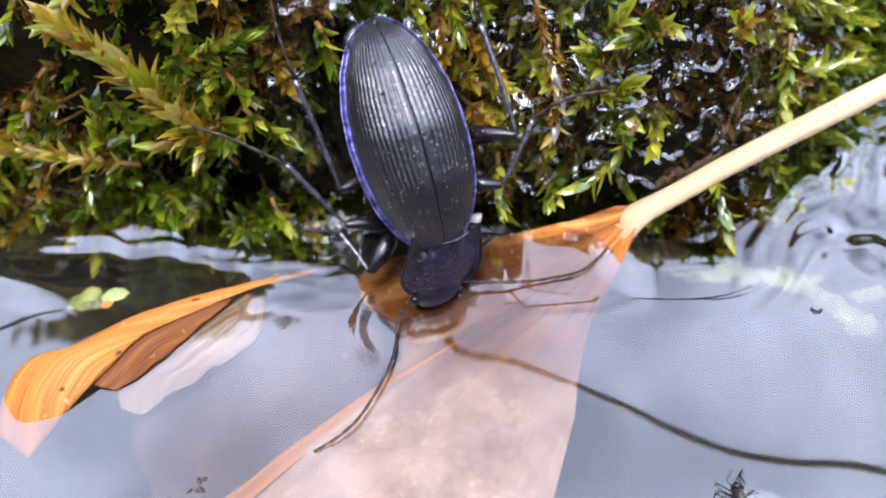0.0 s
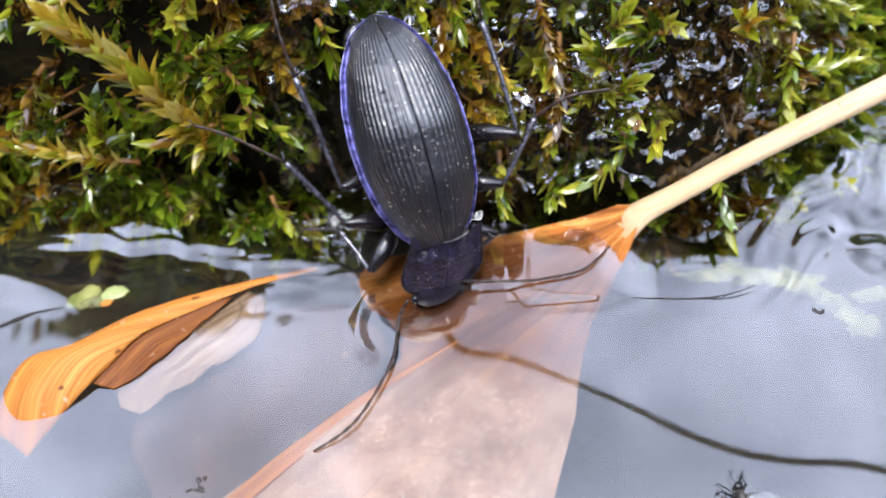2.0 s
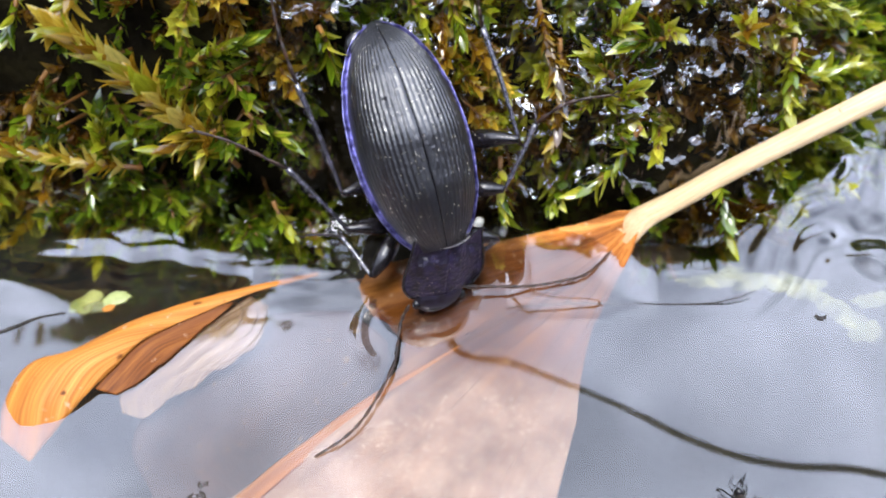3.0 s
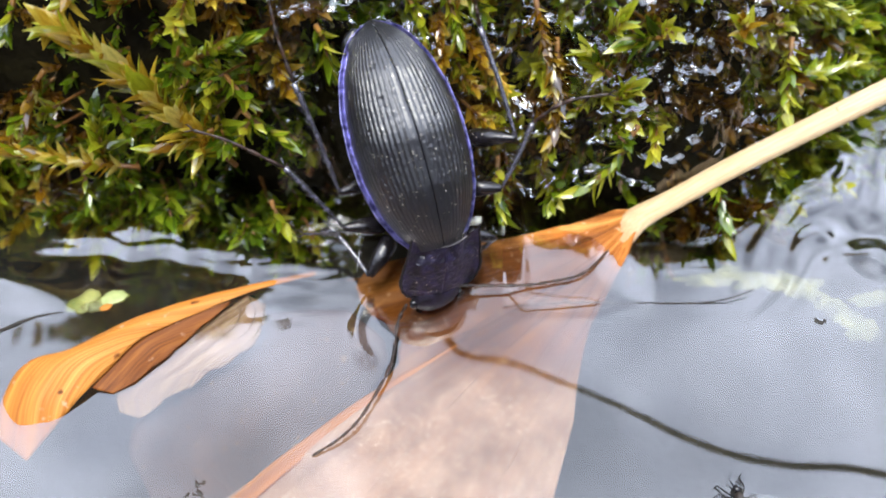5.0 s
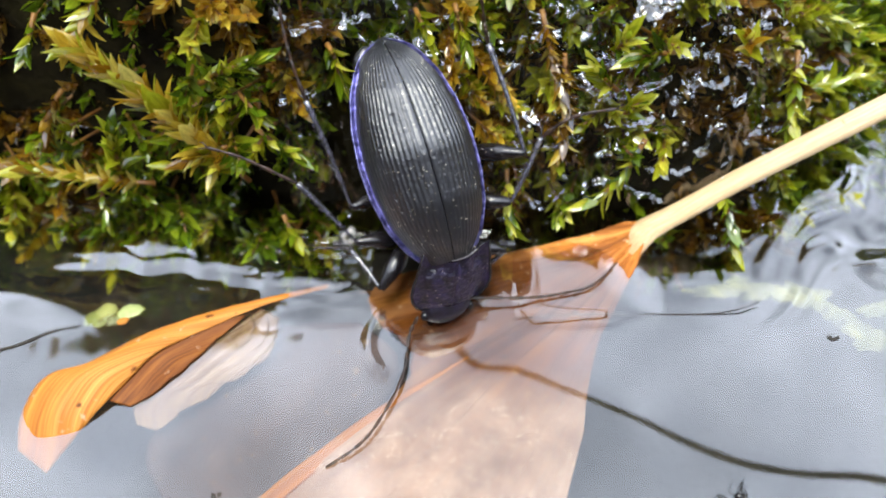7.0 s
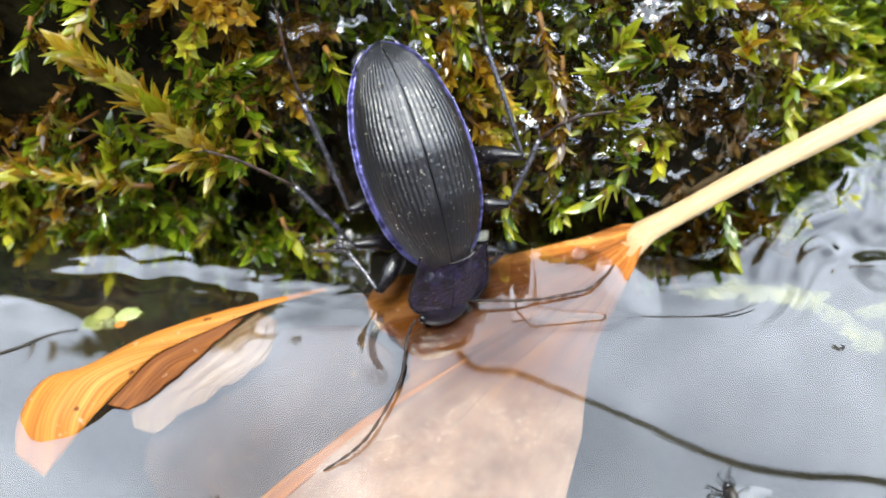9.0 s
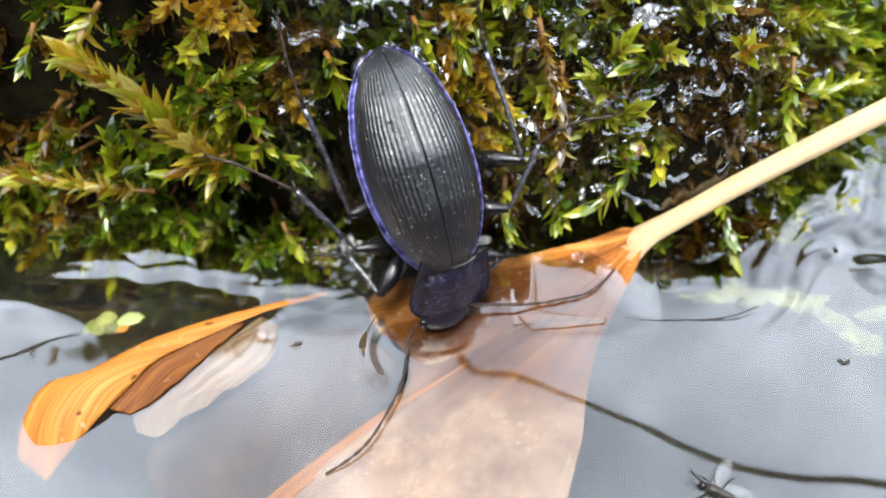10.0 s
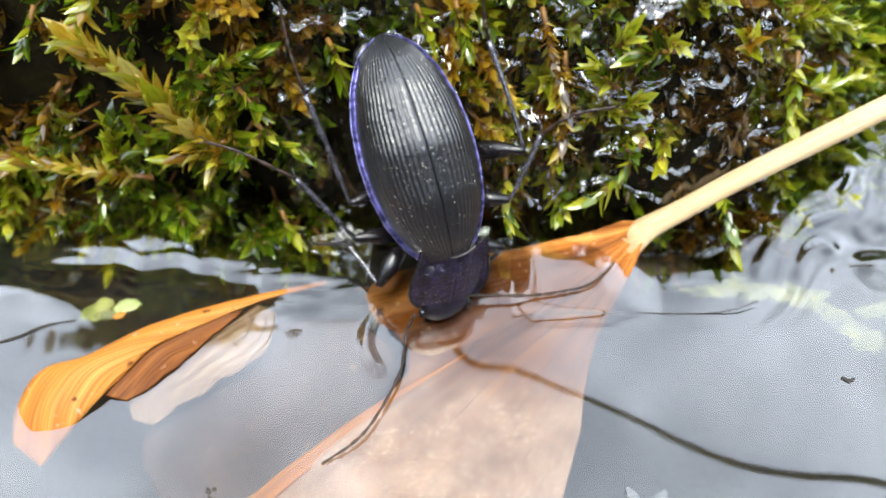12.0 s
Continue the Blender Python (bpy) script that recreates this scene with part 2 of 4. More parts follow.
# ---- mesh helpers ----
def mesh_object(name, verts, faces, mat, parent=None, label="", smooth=True, uv=None):
    me = bpy.data.meshes.new(name)
    v = np.asarray(verts, dtype=float) * MM
    me.from_pydata(v.tolist(), [], [tuple(int(i) for i in f) for f in faces])
    me.materials.append(mat)
    me.update()
    if smooth:
        me.polygons.foreach_set("use_smooth", [True] * len(me.polygons))
    if uv is not None:
        layer = me.uv_layers.new(name="fibre")
        flat = np.asarray(uv, float)[[l.vertex_index for l in me.loops]] * MM
        layer.data.foreach_set("uv", flat.ravel())
    ob = new(name, me)
    if parent:
        ob.parent = parent
    if label:
        ob["label"] = label
    return ob


def grid_faces(nu, nv, closed_v=False, start=0):
    f = []
    for i in range(nu - 1):
        for j in range(nv if closed_v else nv - 1):
            k = (j + 1) % nv
            f.append((start + i * nv + j, start + i * nv + k, start + (i + 1) * nv + k, start + (i + 1) * nv + j))
    return f


def smooth_path(points, n):
    """Catmull-Rom through the points, n samples."""
    p = np.array(points, float)
    p = np.vstack([2 * p[0] - p[1], p, 2 * p[-1] - p[-2]])
    s = np.linspace(0, len(points) - 1 - 1e-6, n)
    i = s.astype(int)
    u = (s - i)[:, None]
    a, b, c, d = p[i], p[i + 1], p[i + 2], p[i + 3]
    return 0.5 * (2 * b + (c - a) * u + (2 * a - 5 * b + 4 * c - d) * u ** 2 + (3 * b - a - 3 * c + d) * u ** 3)


def tube(path, radii, sides=8, start=0, flat=1.0, flats=None):
    """Verts and faces of a tube with closed ends along a path."""
    p = np.array(path, float)
    n = len(p)
    r = np.interp(np.linspace(0, 1, n), np.linspace(0, 1, len(radii)), radii)
    fl = np.full(n, flat) if flats is None else np.interp(np.linspace(0, 1, n), np.linspace(0, 1, len(flats)), flats)
    tan = np.gradient(p, axis=0)
    tan /= np.linalg.norm(tan, axis=1)[:, None] + 1e-12
    ref = np.array([0.0, 0.0, 1.0]) if abs(tan[0][2]) < 0.9 else np.array([1.0, 0.0, 0.0])
    verts = []
    for k in range(n):
        a = np.cross(ref, tan[k])
        a /= np.linalg.norm(a) + 1e-12
        b = np.cross(tan[k], a)
        ref = b
        for j in range(sides):
            w = 2 * math.pi * j / sides
            verts.append(p[k] + r[k] * (math.cos(w) * a + fl[k] * math.sin(w) * b))
    faces = grid_faces(n, sides, True, start)
    faces.append(tuple(start + j for j in range(sides))[::-1])
    faces.append(tuple(start + (n - 1) * sides + j for j in range(sides)))
    return verts, faces


class Pieces:
    """Collects many small pieces into one mesh."""

    def __init__(self):
        self.v, self.f = [], []

    def add(self, verts, faces):
        s = len(self.v)
        self.v.extend(verts)
        self.f.extend([tuple(i + s for i in f) for f in faces])

    def tube(self, path, radii, sides=6, flat=1.0):
        self.add(*tube(path, radii, sides, 0, flat))

    def make(self, name, mat, parent=None, label="", smooth=True):
        return mesh_object(name, self.v, self.f, mat, parent, label, smooth)


def rng_noise(x, y, z=0.0):
    return noise.noise(Vector((x, y, z)))


# ---- the bank: shoreline, slope and height ----
def shore(x):
    """Where the bank meets the water."""
    return float(np.mean(np.interp([x - 3, x - 1.5, x, x + 1.5, x + 3], [-60, -33, -22, -12, -4, 4, 13, 20, 24, 29, 36, 60], [6, 4.6, 2.8, 1.5, 1.1, 0.9, 0.7, 0.6, 2.2, 6.5, 10.5, 12])))


def bank(x, y):
    """Height of the moss surface over the water."""
    slope = math.tan(radians(float(np.interp(x, [-46, -31, -10, 3, 12, 19, 28], [76, 74, 68, 58, 65, 63, 52]))))
    d = y - shore(x)
    top = float(np.interp(x, [-50, -42, -32, -25, -16, -11, -7, 0, 14, 30], [85, 78, 72, 62, 60, 42, 28, 28, 28, 20]))
    if d < 0:
        return max(-14.0, d * 1.5)
    h = d * slope
    h = top * math.tanh(h / top) if h > 0 else h
    return h + 0.12 * max(0.0, min(d - 14, 200)) + 1.1 * rng_noise(x * 0.2, y * 0.2) * min(1.0, d / 3)


def spread(fine_low, fine_high, step, far, growth=1.35):
    a = list(np.arange(fine_low, fine_high + step * 0.5, step))
    s, lo, hi = step, [], []
    x0, x1 = a[0], a[-1]
    while x1 < far:
        s *= growth
        x0 -= s
        x1 += s
        lo.append(x0)
        hi.append(x1)
    return np.array(lo[::-1] + a + hi)


def far_ground(x, y):
    """The ground away from the bank: the stream bed. The unseen rise behind the camera is added to block low sky."""
    r = math.hypot(x, y)
    h = 0.0
    if y < -110:
        h = min(760.0, (-110 - y) * 1.2)
    h += min(300.0, max(0.0, abs(x) - 130) * 0.6)
    h += 14 * rng_noise(x * 0.006, y * 0.006) * min(1.0, r / 300) ** 2 + min(1.0, r / 300) ** 2 * 4 * rng_noise(x * 0.03, y * 0.03)
    return h


def build_ground():
    xs, ys = spread(-42, 42, 0.7, 900, 1.25), spread(-26, 34, 0.6, 900, 1.25)
    v = []
    for y in ys:
        for x in xs:
            back = 9.0 - 4.0 * max(0.0, min(1.0, (x - 10) / 4)) * max(0.0, min(1.0, (30 - x) / 6))  # the soil lies under the moss
            z = bank(x, y - 1.6) - back
            bed = -7.0 - 0.08 * max(0.0, min(-y, 160)) + 1.0 * rng_noise(x * 0.15, y * 0.15) + 0.25 * rng_noise(x * 0.9, y * 0.9)
            v.append((x, y, max(z, bed) + far_ground(x, y)))
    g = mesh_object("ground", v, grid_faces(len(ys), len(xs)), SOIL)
    g.data.materials.append(SILT)
    for poly in g.data.polygons:
        c = poly.center
        if -0.14 < c.y and c.z < -0.0052:
            poly.material_index = 1
    return tagged(g, "dark wet mud of the stream bank and pale silt bed", "ground", kind="structure")


def water_height(x, y):
    d = y - shore(x)
    z = 0.05 * rng_noise(x * 0.10, y * 0.14)
    # meniscus drawn up against the moss
    z += float(np.interp(x, [-7, -5, 6, 8, 20, 23], [0.1, 0.3, 0.3, 0.03, 0.03, 0.34])) * math.exp(-max(0.0, -d) / 1.3) + 0.04 * rng_noise(x * 0.4, y * 0.7) * math.exp(-max(0.0, -d) / 3.5)
    # a swell along the moss, level again under its overhang
    if x < -7:
        line = float(np.interp(x, [-25.0, -22.8, -20.0, -18.2, -16.5, -14.0], [-0.7, -1.1, -0.9, -1.4, -1.9, -2.5])) + 0.4 * rng_noise(x * 0.5, 1.0, 3) + 0.08 * rng_noise(x * 1.4, 1.0, 6)
        wide = float(np.interp(x, [-42, -31, -27, -24, -21, -18, -14.5, -12, -9, -7], [0.0, 0.5, 2.2, 3.4, 2.9, 2.4, 1.9, 1.4, 0.8, 0.0]))
        e = y - line
        lift = 0.2 * (math.log1p(math.exp(max(-40.0, min(40.0, e / 0.2)))) - math.log1p(math.exp(max(-40.0, min(40.0, (e - wide) / 0.2)))))
        z += 0.165 * lift + 0.085 * rng_noise(x * 0.14, e * 1.9, 15) * math.exp(-((e - 1.2) / 2.0) ** 2)
    # a low hump out on the left, dark behind its crest
    z += 0.42 * math.exp(-((x + 30.5) / 3.6) ** 2 - ((y + 2.9 + 0.25 * (x + 30)) / 1.6) ** 2)
    # the pool in the recess: drawn-out folds that follow its edge, and a rounded hump
    if x > 20.5:
        k = min(1.0, (x - 20.5) / 4) * max(0.0, min(1.0, (d + 8) / 6))
        warp = 1.9 * rng_noise(x * 0.17, y * 0.17, 4) + 0.2 * rng_noise(x * 0.5, y * 0.5, 9)
        p = 0.69 * (x - 28) - 0.72 * (y - 3) + warp
        z += k * (0.07 * (y + 3) + 0.25 * rng_noise(x * 0.16, y * 0.16, 2))
        for at, tall, wide in ((-3.3, 0.09, 0.3), (-1.5, 0.26, 0.5), (0.0, 0.09, 0.2), (1.7, 0.3, 0.6), (3.4, 0.12, 0.3)):
            z += k * tall * math.exp(-((p - at) / wide) ** 2)
        z += 0.42 * math.exp(-(((x - 31.6) / 1.5) ** 2 + ((y + 0.4) / 1.4) ** 2) ** 1.5) + 0.12 * math.exp(-((x - 28.3) / 0.5) ** 2 - ((y - 1.3) / 0.45) ** 2)
        z -= 0.5 * math.exp(-((x - 31.0) / 2.0) ** 2 - ((y - 2.0) / 1.2) ** 2)
    # drawn up gently towards the bank on both sides of the beetle
    beside = float(np.interp(x, [-15, -9, -6, -4, 4.5, 6, 11, 15], [0, 1, 1, 0, 0, 1, 1, 0]))
    z += beside * (0.085 if x < 0 else 0.11) * max(0.0, min(3.8 if x < 0 else 6.0, y + 6.0)) * min(1.0, max(0.0, (y + 6.0) / 2.0))
    # drawn up round the mouth and the feelers
    q = math.hypot((x + 4.3) / 1.6, (y + 6.4) / 2.5)
    z += 0.12 * math.exp(-((q - 1.0) / 0.2) ** 2) * max(0.0, min(1.0, (-4.4 - x) / 0.8))
    z += 0.02 * math.sin(y * 15 + x * 0.4 + 2 * rng_noise(x * 0.3, y * 0.3, 8)) * math.exp(-((y + 1.6) / 0.5) ** 2 - ((x - 18) / 2.6) ** 2)
    for cx, cy, amp in ((-13.2, -4.4, 0.02),):
        q = math.hypot(x - cx, y - cy)
        z += amp * math.sin(q * 4.2) * math.exp(-q / 1.3)
    return z


def build_water():
    xs, ys = spread(-40, 44, 0.28, 850, 1.4), spread(-26, 16, 0.26, 850, 1.4)
    v = []
    for y in ys:
        for x in xs:
            near = abs(x) < 46 and -30 < y < 18
            v.append((x, y, water_height(x, y) if near else 0.0))
    w = mesh_object("water", v, grid_faces(len(ys), len(xs)), WATER)
    w.visible_shadow = False
    return tagged(w, "still clear stream water mirroring a cloudy sky", "water", kind="structure")


# ---- moss ----
def leaf_shape(length, width, curl=0.25, keel=0.25):
    """One pointed moss leaf along +Y, its face to +Z."""
    rows = [(0.0, 0.22), (0.3, 0.5), (0.62, 0.36), (0.84, 0.16)]
    v = []
    for s, w in rows:
        z = curl * length * s * s * -0.5
        v += [(-w * width, s * length, z + keel * w * width), (0, s * length, z - keel * 0.4 * w * width), (w * width, s * length, z + keel * w * width)]
    v.append((0, length, -curl * length * 0.55))
    f = []
    for i in range(3):
        a = i * 3
        f += [(a, a + 1, a + 4, a + 3), (a + 1, a + 2, a + 5, a + 4)]
    f += [(9, 10, 12), (10, 11, 12)]
    return np.array(v), f


def shoot_leaves(path, rng, size, spacing=0.42, open_base=58, open_tip=16, bare=0.08):
    """Places of the leaves on a shoot: rows of (3x3 matrix, place, scale)."""
    p = np.array(path)
    seg = np.linalg.norm(np.diff(p, axis=0), axis=1)
    total = seg.sum()
    n = max(6, int(total / spacing * 1.6))
    along = np.concatenate([[0], np.cumsum(seg)])
    rows = []
    for k in range(n):
        s = total * (bare + (1 - bare) * (k + 0.5) / n)
        c = np.array([np.interp(s, along, p[:, i]) for i in range(3)])
        e = np.array([np.interp(min(total, s + 0.3), along, p[:, i]) for i in range(3)]) - np.array([np.interp(max(0, s - 0.3), along, p[:, i]) for i in range(3)])
        ax = Vector(e).normalized()
        q = s / total
        lift = radians(open_base + (open_tip - open_base) * q ** 2 + rng.uniform(-22, 22))
        side = ax.orthogonal().normalized()
        side.rotate(Matrix.Rotation(k * 2.399 + rng.uniform(-0.3, 0.3), 3, ax))
        d = ax * math.cos(lift) + side * math.sin(lift)
        # the leaf's face looks towards the shoot's tip
        y = d.normalized()
        z = (ax - y * ax.dot(y)).normalized()
        x = y.cross(z)
        m = Matrix((x, y, z)).transposed()
        rows.append((m, c, size * rng.uniform(0.7, 1.15) * (1.0 - 0.25 * q)))
    return rows


LEAF_V, LEAF_F = leaf_shape(1.0, 0.5)
LEAF_UV = [(q, side) for q in (0.0, 0.3, 0.62, 0.84) for side in (0.0, 0.5, 1.0)] + [(1.0, 0.5)]


def carpet_shoot(pieces, stems, path, rng, size, spacing=0.42):
    for m, c, s in shoot_leaves(path, rng, size, spacing, 52, 14, 0.35):
        a = np.array(m)
        pieces.add((LEAF_V * s) @ a.T + c, LEAF_F)
    stems.tube(path, [0.14, 0.11, 0.07], 5)


def shoot_path(base, d, length, rng, droop=0.25):
    base, d = np.array(base, float), np.array(d, float)
    d /= np.linalg.norm(d)
    side = np.array([rng.uniform(-1, 1), rng.uniform(-0.4, 0.4), rng.uniform(-1, 0.3)]) * droop
    return [base + d * length * s + side * length * s * s for s in np.linspace(0, 1, 6)]


def bank_normal(x, y):
    e = 0.8
    n = Vector((bank(x - e, y) - bank(x + e, y), bank(x, y - e) - bank(x, y + e), 2 * e))
    return np.array(n.normalized())


# gaps between the cushions, where the moss stands far back: place, width and depth
DARK_HOLLOWS = ((-8.6, 4.6, 1.9, 3.2), (-4.5, 10.5, 3.0, 1.6), (3.4, 8.0, 1.2, 3.0), (-30.5, 8.0, 2.0, 2.6), (18.0, 2.6, 2.6, 2.0), (-17.5, 3.2, 2.2, 1.2), (-25.0, 9.5, 2.4, 1.2), (14.5, 7.5, 1.6, 1.6), (-12.6, 2.8, 2.2, 1.8), (-26.5, 7.0, 1.8, 2.0), (-20.8, 7.0, 1.8, 0.9))


def build_carpet():
    rng = random.Random(7)
    tufts = [("moss_carpet", MOSS_GREEN, "wet green pointed-leaved moss covering the bank"),
             ("moss_carpet", MOSS_LIME, "bright yellow-green moss tips on the bank"),
             ("moss_carpet", MOSS_GOLD, "golden older moss among the green"),
             ("moss_carpet", MOSS_BROWN, "brown withered moss in the hollows")]
    sets = [Pieces() for _ in tufts]
    stems = Pieces()
    for layer, step, sink, size in (("deep", 1.7, 4.6, 1.8), ("mid", 1.8, 2.3, 1.7), ("top", 1.45, 0.0, 1.9)):
        x = -52.0
        while x < 42:
            y = shore(x) - 0.6
            while y < shore(x) + (19 if x < -4 else 15):
                bx, by = x + rng.uniform(-0.95, 0.95), y + rng.uniform(-0.5, 0.5)
                y += rng.uniform(0.75, 1.3)
                tone = rng_noise(bx * 0.10, by * 0.10, 3) * 1.5 + rng.uniform(-0.3, 0.3)
                hollow = 0.6 * rng_noise(bx * 0.13, by * 0.16, 8) + 0.6 * rng_noise(bx * 0.27, by * 0.3, 14)
                hollow += sum(0.7 * math.exp(-((bx - hx) / hw) ** 2 - ((by - hy) / hd) ** 2) for hx, hy, hw, hd in DARK_HOLLOWS)
                if 3.0 < bx < 14.5 and by < shore(bx) + (3.0 if layer == "top" else 2.4) or layer == "top" and 14 < bx < 19 and by < shore(bx) + 3:
                    continue
                if -10.5 < bx < 3.5 and by < shore(bx) + (4.2 if layer != "deep" else 1.8):
                    continue
                if layer == "top" and hollow > (0.10 if bx < -12 else 0.0) + rng.uniform(0, 0.10):
                    continue
                if layer == "mid" and hollow > (0.3 if bx < 4 else 0.6):
                    continue
                n = bank_normal(bx, max(by, shore(bx) + 0.2))
                z = max(bank(bx, by), 0.4)
                d = n + np.array([rng.uniform(-0.8, 0.8), rng.uniform(-0.5, 0.2), rng.uniform(-0.75, 0.45)])
                length = rng.uniform(4.0, 7.5)
                base = np.array([bx, by, z]) - n * (length + sink - rng.uniform(0.2, 2.2))
                if layer != "top":
                    i = 3 if tone > (0.0 if bx < 4 else -0.15) else 0
                else:
                    i = 0 if tone < -0.05 else (1 if tone < 0.22 else (2 if bx < 2 else (1 if rng.random() < 0.7 else 3)))
                way = shoot_path(base, d, length, rng)
                # no shoot grows through the leaf's stalk
                if any(12 < q[0] < 36 and abs(q[1] - 1.7 - 0.30 * (q[0] - 14.4)) < 2.0 and abs(q[2] - 2.3 - 0.49 * (q[0] - 14.4)) < 2.2 for q in way[3:]):
                    continue
                carpet_shoot(sets[i], stems, way, rng, size * rng.uniform(0.75, 1.2), 0.5)
            x += step
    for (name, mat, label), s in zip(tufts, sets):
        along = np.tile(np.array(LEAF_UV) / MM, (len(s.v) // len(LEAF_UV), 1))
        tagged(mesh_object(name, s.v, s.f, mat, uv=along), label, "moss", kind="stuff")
    tagged(stems.make("moss_stems", MOSS_STEM), "reddish-brown thin stems inside the moss", "moss", kind="stuff")


def leaf_mesh(name, length, width, curl, keel, mat):
    v, f = leaf_shape(length, width, curl, keel)
    me = bpy.data.meshes.new(name)
    me.from_pydata((v * MM).tolist(), [], f)
    me.materials.append(mat)
    layer = me.uv_layers.new(name="fibre")
    layer.data.foreach_set("uv", np.array(LEAF_UV)[[l.vertex_index for l in me.loops]].ravel())
    me.polygons.foreach_set("use_smooth", [True] * len(me.polygons))
    return me


